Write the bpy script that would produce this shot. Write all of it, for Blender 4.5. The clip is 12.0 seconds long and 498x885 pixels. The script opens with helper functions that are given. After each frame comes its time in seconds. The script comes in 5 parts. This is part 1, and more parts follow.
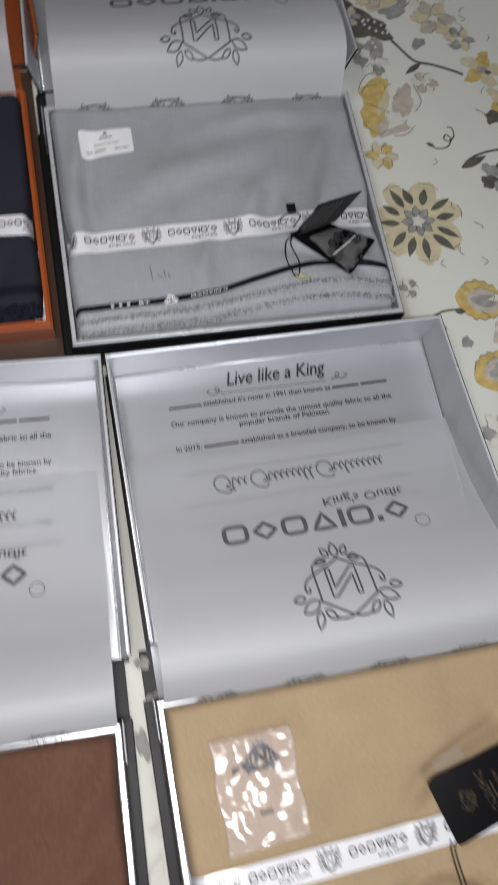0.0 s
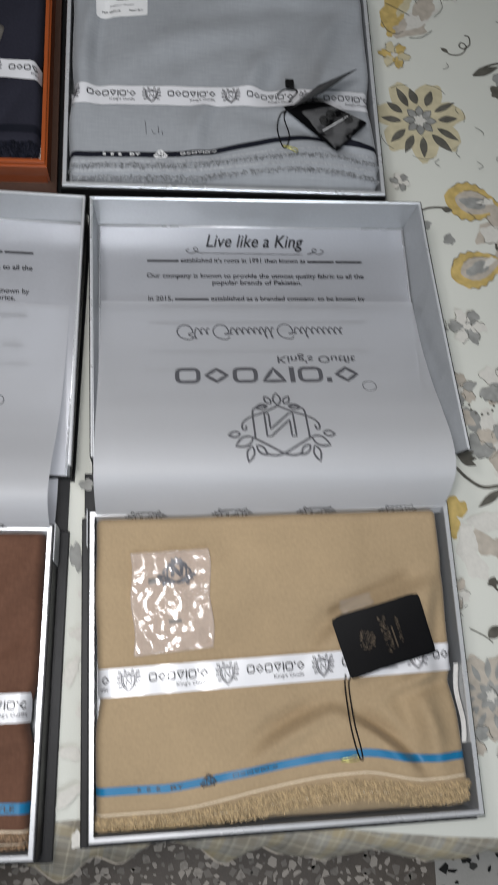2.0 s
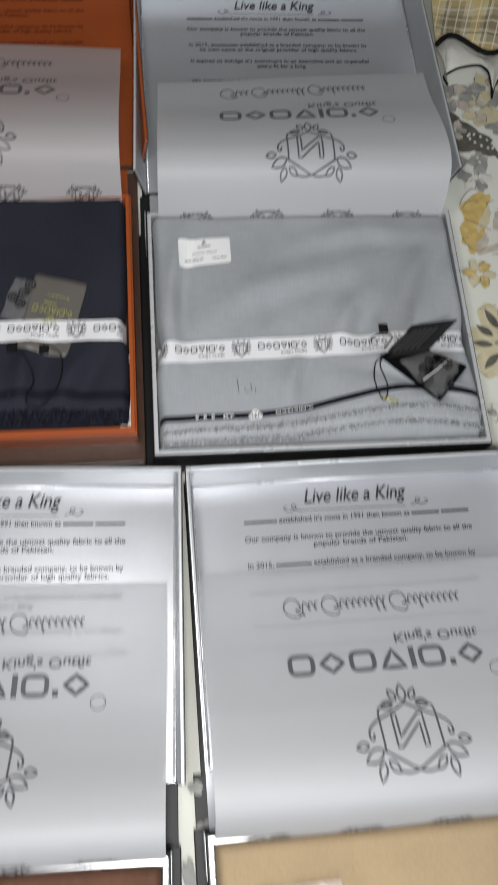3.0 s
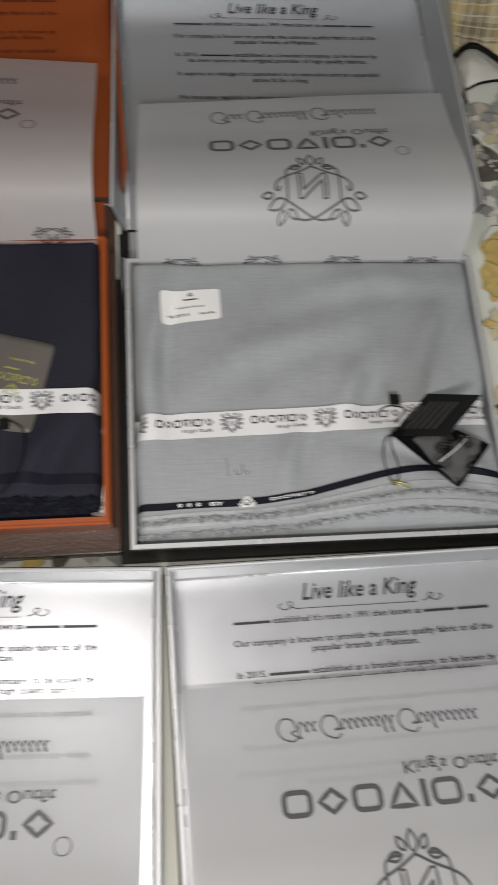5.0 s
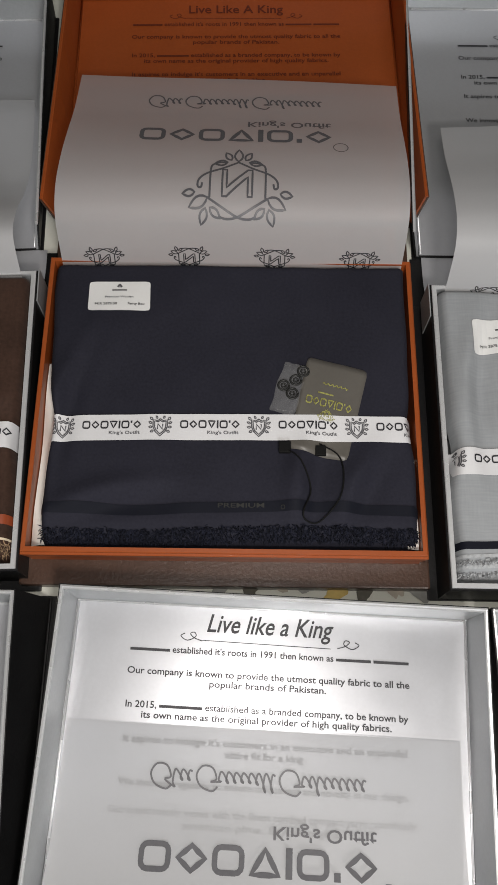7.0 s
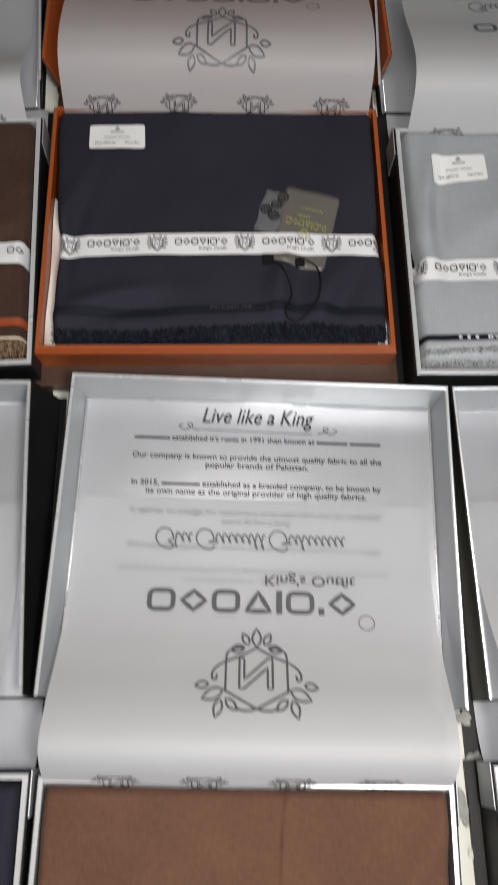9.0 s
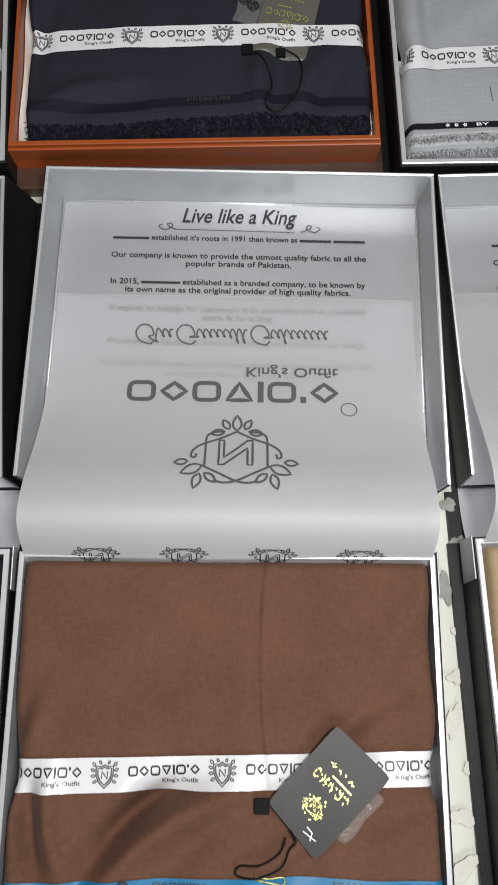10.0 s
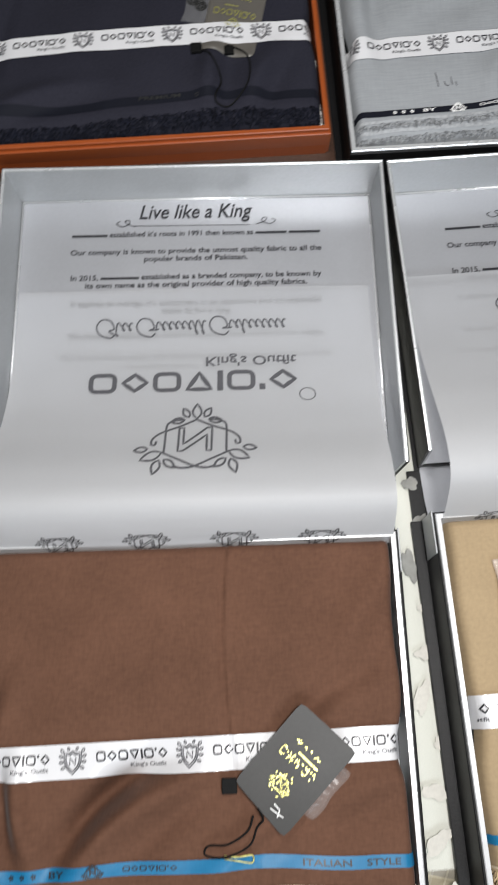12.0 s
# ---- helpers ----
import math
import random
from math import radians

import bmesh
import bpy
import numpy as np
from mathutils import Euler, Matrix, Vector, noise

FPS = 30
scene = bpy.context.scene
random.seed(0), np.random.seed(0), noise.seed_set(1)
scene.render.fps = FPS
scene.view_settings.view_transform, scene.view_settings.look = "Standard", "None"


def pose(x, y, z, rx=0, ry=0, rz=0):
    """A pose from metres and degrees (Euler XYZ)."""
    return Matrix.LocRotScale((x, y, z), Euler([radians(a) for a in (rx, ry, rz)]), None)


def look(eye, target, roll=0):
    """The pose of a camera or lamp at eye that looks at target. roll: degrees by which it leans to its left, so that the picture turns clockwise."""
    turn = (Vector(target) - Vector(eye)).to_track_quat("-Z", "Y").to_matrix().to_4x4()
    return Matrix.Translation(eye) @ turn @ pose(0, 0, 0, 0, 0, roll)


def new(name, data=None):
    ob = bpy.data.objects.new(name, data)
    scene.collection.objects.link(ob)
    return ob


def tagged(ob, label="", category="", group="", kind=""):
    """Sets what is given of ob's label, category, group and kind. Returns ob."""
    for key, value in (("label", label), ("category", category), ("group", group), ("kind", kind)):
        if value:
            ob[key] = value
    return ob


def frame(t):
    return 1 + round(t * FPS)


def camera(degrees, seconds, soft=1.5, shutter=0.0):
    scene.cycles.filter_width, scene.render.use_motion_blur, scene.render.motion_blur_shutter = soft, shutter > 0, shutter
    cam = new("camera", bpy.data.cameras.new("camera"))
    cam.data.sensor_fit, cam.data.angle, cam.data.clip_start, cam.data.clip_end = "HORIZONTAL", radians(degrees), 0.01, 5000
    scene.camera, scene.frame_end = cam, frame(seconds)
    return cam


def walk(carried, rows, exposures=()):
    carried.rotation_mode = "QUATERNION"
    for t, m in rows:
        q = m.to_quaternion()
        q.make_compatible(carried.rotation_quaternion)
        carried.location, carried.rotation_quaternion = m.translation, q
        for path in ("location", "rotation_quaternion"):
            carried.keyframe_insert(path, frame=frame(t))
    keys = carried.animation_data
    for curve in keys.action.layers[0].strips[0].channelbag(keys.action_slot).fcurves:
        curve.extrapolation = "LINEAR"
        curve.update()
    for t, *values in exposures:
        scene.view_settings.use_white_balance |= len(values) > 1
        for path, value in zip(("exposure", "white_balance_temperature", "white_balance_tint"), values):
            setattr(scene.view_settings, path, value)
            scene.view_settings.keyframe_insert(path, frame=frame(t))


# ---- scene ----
cam = camera(33.8, 12.0, shutter=0.5)
PATH = [
    (0, (0.02, -0.311, 0.694), (0.359, 0.288, -1.183), 22.2),
    (0.5, (0.056, -0.406, 0.711), (0.306, 0.157, -1.192), 22.7),
    (1, (0.096, -0.459, 0.704), (0.278, 0.104, -1.207), 18.3),
    (1.5, (0.105, -0.466, 0.708), (0.29, 0.116, -1.197), 17.6),
    (2, (0.091, -0.435, 0.701), (0.31, 0.133, -1.204), 21.4),
    (2.5, (0.054, -0.329, 0.706), (0.236, 0.242, -1.203), 17.9),
    (3, (0.016, -0.244, 0.709), (0.198, 0.464, -1.152), 12.8),
    (3.2, (0.018, -0.192, 0.71), (0.228, 0.436, -1.177), 16.0),
    (4.8, (0.038, -0.128, 0.655), (0.277, 0.536, -1.216), 18.1),
    (5, (0.028, -0.125, 0.654), (0.223, 0.516, -1.231), 15.6),
    (5.5, (-0.046, -0.118, 0.653), (-0.107, 0.534, -1.237), -1.9),
    (6, (-0.115, -0.105, 0.642), (-0.185, 0.547, -1.247), -2.3),
    (6.5, (-0.128, -0.104, 0.635), (-0.193, 0.557, -1.251), -1.8),
    (6.7, (-0.137, -0.106, 0.633), (-0.175, 0.562, -1.251), 0.1),
    (8.3, (-0.155, -0.157, 0.659), (-0.152, 0.537, -1.216), 1.1),
    (8.5, (-0.161, -0.189, 0.669), (-0.133, 0.492, -1.211), 3.1),
    (9, (-0.15, -0.285, 0.654), (-0.111, 0.394, -1.227), 4.5),
    (9.5, (-0.131, -0.36, 0.626), (-0.098, 0.237, -1.282), 4.5),
    (10, (-0.122, -0.393, 0.609), (-0.116, 0.154, -1.315), 1.1),
    (10.5, (-0.119, -0.412, 0.609), (-0.119, 0.142, -1.313), 1.1),
    (11, (-0.121, -0.428, 0.611), (-0.116, 0.117, -1.314), 1.3),
    (11.5, (-0.113, -0.439, 0.61), (-0.126, 0.123, -1.31), -0.4),
    (12, (-0.09, -0.417, 0.609), (-0.094, 0.17, -1.303), -2.3),
]
EXPO = [(0.0, 0.02, 6400, 13), (0.5, -0.06, 6400, 14), (2.2, -0.12, 6250, 11), (2.5, 0.10, 6200, 11), (3.0, 0.28, 6450, 10), (5.5, 0.10, 6850, 11), (6.5, 0.08, 6850, 11), (8.5, 0.28, 6800, 11), (10.0, 0.16, 6550, 10), (12.0, 0.27, 6500, 10)]
walk(cam, [(t, look(eye, target, roll)) for t, eye, target, roll in PATH], EXPO)

# ---- world and light ----
world = bpy.data.worlds.new("room_dark")
scene.world = world
world.use_nodes = True
world.node_tree.nodes["Background"].inputs[0].default_value = (0.75, 0.85, 1.0, 1)
world.node_tree.nodes["Background"].inputs[1].default_value = 0.05


def area_lamp(name, eye, target, size, watts, colour):
    data = bpy.data.lights.new(name, "AREA")
    data.shape, data.size, data.energy, data.color = "DISK", size, watts, colour
    ob = new(name, data)
    ob.matrix_world = look(eye, target)
    return ob


# Fixed lamps added in place of the phone's flash; none hangs here.
for lx, ly, watts in ((0.02, -0.40, 4.9), (-0.15, -0.09, 1.9)):
    area_lamp("hanging_lamp", (lx, ly, 0.86), (lx, ly + 0.0001, 0), 0.14, watts, (1.0, 0.98, 0.965))
# Added fill for the floor and front; no such source is known.
area_lamp("tube_lamp", (0.5, -2.1, 1.6), (0, -0.2, -0.1), 0.9, 20, (0.86, 0.93, 1.0))


# ---- materials ----
def mat(name, colour, rough=0.6, metal=0.0, spec=0.5, var=0.12, scale=30.0, fine=400.0, bump=0.0, bump_scale=300.0,
        alpha=1.0, coat=0.0, sheen=0.0, island=0.0, stretch=None, rough_var=0.08, weft=0.5):
    m = bpy.data.materials.new(name)
    m.use_nodes = True
    nt = m.node_tree
    b = nt.nodes["Principled BSDF"]
    tc = nt.nodes.new("ShaderNodeTexCoord")
    src = tc.outputs["Object"]

    def noise_at(sc, detail, st=None):
        n = nt.nodes.new("ShaderNodeTexNoise")
        n.inputs["Scale"].default_value, n.inputs["Detail"].default_value = sc, detail
        if st:
            mp = nt.nodes.new("ShaderNodeMapping")
            mp.inputs["Scale"].default_value = st
            nt.links.new(src, mp.inputs["Vector"])
            nt.links.new(mp.outputs[0], n.inputs["Vector"])
        else:
            nt.links.new(src, n.inputs["Vector"])
        return n.outputs["Fac"]

    def math_node(op, a, c):
        n = nt.nodes.new("ShaderNodeMath")
        n.operation = op
        for i, v in enumerate((a, c)):
            if isinstance(v, (int, float)):
                n.inputs[i].default_value = v
            else:
                nt.links.new(v, n.inputs[i])
        return n.outputs[0]

    if stretch:
        grain = math_node("ADD", math_node("MULTIPLY", noise_at(1.0, 3, (stretch[0], stretch[1], 40)), 1 - weft), math_node("MULTIPLY", noise_at(1.0, 3, (stretch[1], stretch[0], 40)), weft))
    else:
        grain = noise_at(fine, 3)
    broad = noise_at(scale, 3)
    mix = math_node("ADD", math_node("MULTIPLY", grain, 0.6), math_node("MULTIPLY", broad, 0.4))
    if island:
        g = nt.nodes.new("ShaderNodeNewGeometry")
        mix = math_node("ADD", mix, math_node("MULTIPLY", math_node("SUBTRACT", g.outputs["Random Per Island"], 0.5), island))
    ramp = nt.nodes.new("ShaderNodeValToRGB")
    lo = [max(0, c * (1 - var)) for c in colour]
    hi = [min(1, c * (1 + var)) for c in colour]
    ramp.color_ramp.elements[0].position, ramp.color_ramp.elements[1].position = 0.3, 0.7
    ramp.color_ramp.elements[0].color, ramp.color_ramp.elements[1].color = (*lo, 1), (*hi, 1)
    nt.links.new(mix, ramp.inputs["Fac"])
    nt.links.new(ramp.outputs[0], b.inputs["Base Color"])
    nt.links.new(math_node("ADD", rough - rough_var / 2, math_node("MULTIPLY", broad, rough_var)), b.inputs["Roughness"])
    b.inputs["Metallic"].default_value, b.inputs["Specular IOR Level"].default_value = metal, spec
    b.inputs["Alpha"].default_value, b.inputs["Coat Weight"].default_value = alpha, coat
    b.inputs["Coat Roughness"].default_value = 0.12
    if sheen:
        b.inputs["Sheen Weight"].default_value = sheen
        b.inputs["Sheen Roughness"].default_value = 0.4
    if bump:
        bn = nt.nodes.new("ShaderNodeBump")
        bn.inputs["Strength"].default_value, bn.inputs["Distance"].default_value = bump, 0.001
        nt.links.new(grain if stretch else noise_at(bump_scale, 3), bn.inputs["Height"])
        nt.links.new(bn.outputs[0], b.inputs["Normal"])
    return m


M = dict(
    foil=mat("silver_foil_paper", (0.43, 0.445, 0.455), 0.40, 0.40, var=0.06, bump=0.02, bump_scale=120),
    rim=mat("silver_edge", (0.78, 0.79, 0.80), 0.28, 0.5, var=0.05),
    lid_in=mat("silver_white_lid_paper", (0.54, 0.55, 0.58), 0.31, 0.5, var=0.03, bump=0.012, bump_scale=60),
    black=mat("black_textured_paper", (0.009, 0.009, 0.0095), 0.45, 0.0, spec=0.25, var=0.3, bump=0.15, bump_scale=700),
    orange=mat("orange_paper", (0.335, 0.073, 0.016), 0.36, 0.0, var=0.08, bump=0.04),
    brownp=mat("brown_leatherette_paper", (0.075, 0.042, 0.03), 0.30, 0.0, var=0.2, bump=0.25, bump_scale=500),
    sheet=mat("frosted_plastic_sheet", (0.68, 0.685, 0.695), 0.52, 0.0, var=0.02, alpha=0.68),
    # same sheet made less opaque, to show light bounced off the orange lid
    sheet_bounce=mat("frosted_sheet_for_orange_bounce", (0.68, 0.685, 0.695), 0.52, 0.0, var=0.02, alpha=0.68),
    ink_bronze=mat("bronze_print", (0.10, 0.075, 0.05), 0.35, 0.6, var=0.2),
    ink=mat("black_print", (0.025, 0.025, 0.03), 0.45, var=0.15),
    ink_grey=mat("grey_print", (0.10, 0.10, 0.11), 0.45, var=0.15),
    ink_red=mat("dark_red_print", (0.12, 0.022, 0.01), 0.45, var=0.15),
    gold=mat("gold_foil", (0.95, 0.72, 0.18), 0.40, 0.7, var=0.8, scale=500, fine=700),
    tan=mat("tan_wool", (0.37, 0.274, 0.163), 0.75, var=0.16, scale=20, stretch=(500, 300), bump=0.16, sheen=0.12, spec=0.15),
    grey=mat("grey_linen", (0.315, 0.33, 0.345), 0.8, var=0.15, scale=14, stretch=(650, 60), weft=0.62, bump=0.22, sheen=0.2, spec=0.25),
    navy=mat("navy_wool", (0.0219, 0.0220, 0.0318), 0.78, var=0.25, scale=14, stretch=(500, 400), bump=0.10, sheen=0.01, spec=0.10),
    brown=mat("brown_wool", (0.124, 0.062, 0.040), 0.8, var=0.24, scale=22, stretch=(460, 170), weft=0.5, bump=0.30, sheen=0.06, spec=0.08),
    brown_dark=mat("dark_brown_wool", (0.050, 0.026, 0.018), 0.8, var=0.4, scale=30, stretch=(420, 260), bump=0.3, sheen=0.12, spec=0.2),
    ribbon=mat("white_satin_ribbon", (0.74, 0.74, 0.755), 0.30, 0.0, var=0.04, stretch=(60, 1500), bump=0.05, coat=0.3),
    blue=mat("blue_selvage", (0.008, 0.16, 0.33), 0.5, var=0.15, stretch=(1500, 200), bump=0.1),
    darkband=mat("dark_navy_selvage", (0.006, 0.007, 0.013), 0.75, spec=0.2, var=0.15, stretch=(1500, 200), bump=0.1),
    redband=mat("rust_selvage", (0.30, 0.06, 0.02), 0.5, var=0.15, stretch=(1500, 200), bump=0.1),
    cream=mat("cream_cord", (0.66, 0.55, 0.40), 0.8, var=0.15),
    fr_tan=mat("golden_fringe", (0.42, 0.31, 0.17), 0.85, var=0.30, island=1.0),
    fr_grey=mat("grey_fringe", (0.30, 0.31, 0.32), 0.85, var=0.4, island=1.0),
    fr_navy=mat("navy_fringe", (0.008, 0.009, 0.016), 0.85, spec=0.15, var=0.5, island=1.0),
    fr_brown=mat("brown_fringe", (0.26, 0.17, 0.10), 0.85, var=0.4, island=1.0),
    label=mat("white_sticker_paper", (0.82, 0.82, 0.81), 0.5, var=0.02),
    card_black=mat("black_card", (0.004, 0.004, 0.0045), 0.40, spec=0.10, var=0.2),
    card_grey=mat("charcoal_card", (0.028, 0.028, 0.027), 0.42, spec=0.22, var=0.1),
    card_taupe=mat("taupe_card", (0.115, 0.106, 0.093), 0.4, var=0.06),
    cord=mat("black_cord", (0.006, 0.006, 0.006), 0.7, spec=0.15, var=0.2),
    film=mat("clear_plastic_film", (0.70, 0.70, 0.70), 0.18, 0.0, var=0.02, alpha=0.08, spec=0.6, bump=0.4, bump_scale=90),
    film_crinkled=mat("crinkled_clear_film", (0.80, 0.80, 0.80), 0.10, 0.0, var=0.1, alpha=0.32, spec=1.0, bump=0.6, bump_scale=150, coat=0.8),
    film_pink=mat("clear_sticker_film", (0.74, 0.61, 0.51), 0.09, 0.0, var=0.1, alpha=0.50, spec=1.0, bump=1.0, bump_scale=110, coat=0.8),
    paper=mat("white_tissue_and_glint", (0.80, 0.77, 0.72), 0.7, var=0.04),
    cloth=mat("printed_cotton_cloth", (0.67, 0.675, 0.605), 0.85, var=0.05, scale=9, stretch=(1200, 600), bump=0.12, spec=0.2),
    p_dark=mat("print_charcoal", (0.11, 0.104, 0.086), 0.85, var=0.35, scale=45, fine=120, spec=0.2),
    p_grey=mat("print_grey_wash", (0.30, 0.30, 0.28), 0.85, var=0.30, scale=45, fine=120, spec=0.2),
    p_yellow=mat("print_ochre", (0.53, 0.39, 0.14), 0.85, var=0.30, scale=45, fine=120, spec=0.2),
    p_cream=mat("print_cream_wash", (0.56, 0.50, 0.33), 0.85, var=0.14, scale=45, fine=120, spec=0.2),
    p_beige=mat("print_beige_wash", (0.47, 0.42, 0.35), 0.85, var=0.20, scale=45, fine=120, spec=0.2),
    p_white=mat("print_white", (0.64, 0.62, 0.56), 0.85, var=0.08, spec=0.2),
    wood=mat("dark_table_wood", (0.10, 0.06, 0.035), 0.5, var=0.3, stretch=(20, 300)),
    wall=mat("painted_wall", (0.55, 0.54, 0.50), 0.8, var=0.05, bump=0.1),
    ceiling=mat("white_ceiling", (0.70, 0.70, 0.68), 0.85, var=0.04),
    terr_grey=mat("grey_terrazzo_cement", (0.125, 0.102, 0.082), 0.35, var=0.25, scale=60, fine=500),
    terr_white=mat("white_terrazzo_cement", (0.46, 0.44, 0.40), 0.35, var=0.12, scale=60, fine=500),
    chip_light=mat("light_marble_chips", (0.36, 0.32, 0.275), 0.3, var=0.35, island=1.3, fine=200),
    chip_dark=mat("dark_marble_chips", (0.035, 0.033, 0.03), 0.3, var=0.7, island=1.3, fine=200),
)



def let_light_through(m, share):
    """Turns a share of a thin sheet's scattering to its far side."""
    nt = m.node_tree
    out = nt.nodes["Material Output"]
    mix, back = nt.nodes.new("ShaderNodeMixShader"), nt.nodes.new("ShaderNodeBsdfTranslucent")
    back.inputs["Color"].default_value = (0.86, 0.87, 0.89, 1)
    mix.inputs[0].default_value = share
    nt.links.new(nt.nodes["Principled BSDF"].outputs[0], mix.inputs[1])
    nt.links.new(back.outputs[0], mix.inputs[2])
    nt.links.new(mix.outputs[0], out.inputs["Surface"])


def painted_haze(m, y_a, y_b, a, b):
    """Paints haze into a frosted sheet's alpha along y, denser where it stands off."""
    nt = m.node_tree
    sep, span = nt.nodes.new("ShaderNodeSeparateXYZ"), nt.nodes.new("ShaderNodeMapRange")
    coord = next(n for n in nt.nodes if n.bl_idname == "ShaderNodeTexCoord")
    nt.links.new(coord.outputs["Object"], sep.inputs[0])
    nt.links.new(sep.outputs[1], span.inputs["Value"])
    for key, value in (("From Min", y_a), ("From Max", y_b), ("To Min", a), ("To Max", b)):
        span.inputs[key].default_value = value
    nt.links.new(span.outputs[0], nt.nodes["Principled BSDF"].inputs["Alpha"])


let_light_through(M["sheet"], 0.38)
painted_haze(M["sheet"], 0.20, 0.31, 0.92, 0.54)
let_light_through(M["sheet_bounce"], 0.38)
painted_haze(M["sheet_bounce"], 0.16, 0.31, 0.76, 0.54)


# ---- helpers for building ----
def mesh_of(name, verts, faces, smooth=False):
    me = bpy.data.meshes.new(name)
    me.from_pydata([tuple(v) for v in verts], [], faces)
    if smooth:
        for p in me.polygons:
            p.use_smooth = True
    me.update()
    return me


def thing(name, label, category, group="", at=None):
    ob = new(name)
    ob.empty_display_size = 0.02
    if at is not None:
        ob.matrix_world = at
    return tagged(ob, label, category, group)


def link(name, me, material, parent, label=""):
    me.materials.append(material)
    ob = new(name, me)
    ob.parent = parent
    if label:
        tagged(ob, label)
    return ob


def part(name, geo, material, parent, label="", smooth=False):
    return link(name, mesh_of(name, geo[0], geo[1], smooth), material, parent, label)


def join(*geos):
    v, f = [], []
    for gv, gf in geos:
        n = len(v)
        v += list(gv)
        f += [tuple(i + n for i in q) for q in gf]
    return v, f


def slab(x0, x1, y0, y1, z0, z1, bev=0.0):
    """A block, its upright and top edges softened by bev."""
    bm = bmesh.new()
    bmesh.ops.create_cube(bm, size=1, matrix=Matrix.Translation(((x0 + x1) / 2, (y0 + y1) / 2, (z0 + z1) / 2)) @ Matrix.Diagonal((x1 - x0, y1 - y0, z1 - z0, 1)))
    if bev:
        bmesh.ops.bevel(bm, geom=list(bm.edges), offset=bev, segments=2, affect="EDGES", profile=0.6)
    bm.verts.ensure_lookup_table()
    geo = [v.co.copy() for v in bm.verts], [tuple(v.index for v in f.verts) for f in bm.faces]
    bm.free()
    return geo


def prism(low, high):
    """A closed solid between two rings of corners, low and high, in the same order."""
    n = len(low)
    return list(low) + list(high), [tuple(range(n))[::-1], tuple(range(n, 2 * n))] + [(i, (i + 1) % n, n + (i + 1) % n, n + i) for i in range(n)]


def wall_ring(x0, x1, y0, y1, t, z0, z1):
    """Four walls round a rectangle, of thickness t inwards, mitred at the corners."""
    o = [(x0, y0), (x1, y0), (x1, y1), (x0, y1)]
    i = [(x0 + t, y0 + t), (x1 - t, y0 + t), (x1 - t, y1 - t), (x0 + t, y1 - t)]
    b = 0.0006
    oc = [(x0 + b, y0 + b), (x1 - b, y0 + b), (x1 - b, y1 - b), (x0 + b, y1 - b)]
    v = [(*p, z0) for p in o] + [(*p, z1 - b) for p in o] + [(*p, z1) for p in oc] + [(*p, z1) for p in i] + [(*p, z0) for p in i]
    f = []
    for r in range(5):
        for k in range(4):
            a, c = r * 4, ((r + 1) % 5) * 4
            f.append((a + k, a + (k + 1) % 4, c + (k + 1) % 4, c + k))
    return v, f


def grid(nu, nv, fn):
    v = [fn(i / nu, j / nv) for j in range(nv + 1) for i in range(nu + 1)]
    f = [(j * (nu + 1) + i, j * (nu + 1) + i + 1, (j + 1) * (nu + 1) + i + 1, (j + 1) * (nu + 1) + i) for j in range(nv) for i in range(nu)]
    return v, f


def tube(points, r, sides=6):
    """A cord through points."""
    v, f = [], []
    pts = [Vector(p) for p in points]
    for k, p in enumerate(pts):
        d = (pts[min(k + 1, len(pts) - 1)] - pts[max(k - 1, 0)]).normalized()
        a = d.cross(Vector((0.1, 0.2, 1))).normalized()
        c = d.cross(a)
        for s in range(sides):
            g = 2 * math.pi * s / sides
            v.append(p + r * (math.cos(g) * a + math.sin(g) * c))
    for k in range(len(pts) - 1):
        for s in range(sides):
            f.append((k * sides + s, k * sides + (s + 1) % sides, (k + 1) * sides + (s + 1) % sides, (k + 1) * sides + s))
    f += [tuple(range(sides))[::-1], tuple(range(len(v) - sides, len(v)))]
    return v, f


def smooth_line(points, n=8):
    """A round curve through points (Catmull-Rom)."""
    p = [Vector(q) for q in points]
    p = [2 * p[0] - p[1]] + p + [2 * p[-1] - p[-2]]
    out = []
    for i in range(1, len(p) - 2):
        for k in range(n):
            t = k / n
            out.append(0.5 * (2 * p[i] + (p[i + 1] - p[i - 1]) * t + (2 * p[i - 1] - 5 * p[i] + 4 * p[i + 1] - p[i + 2]) * t * t + (3 * p[i] - p[i - 1] - 3 * p[i + 1] + p[i + 2]) * t ** 3))
    return out + [p[-2]]


# ---- flat shapes in two dimensions, later laid on surfaces ----
def stroke(points, w, closed=False, taper=False):
    p = [Vector((q[0], q[1])) for q in points]
    n = len(p)
    v, f = [], []
    for k in range(n):
        a, b = (p[k - 1], p[(k + 1) % n]) if closed else (p[max(k - 1, 0)], p[min(k + 1, n - 1)])
        d = (b - a).normalized() if (b - a).length else Vector((1, 0))
        s = Vector((-d.y, d.x)) * w / 2 * (1 if not taper else max(0.15, 1 - k / (n - 1)))
        v += [p[k] + s, p[k] - s]
    for k in range(n if closed else n - 1):
        a, b = 2 * k, 2 * ((k + 1) % n)
        f.append((a, a + 1, b + 1, b))
    return v, f


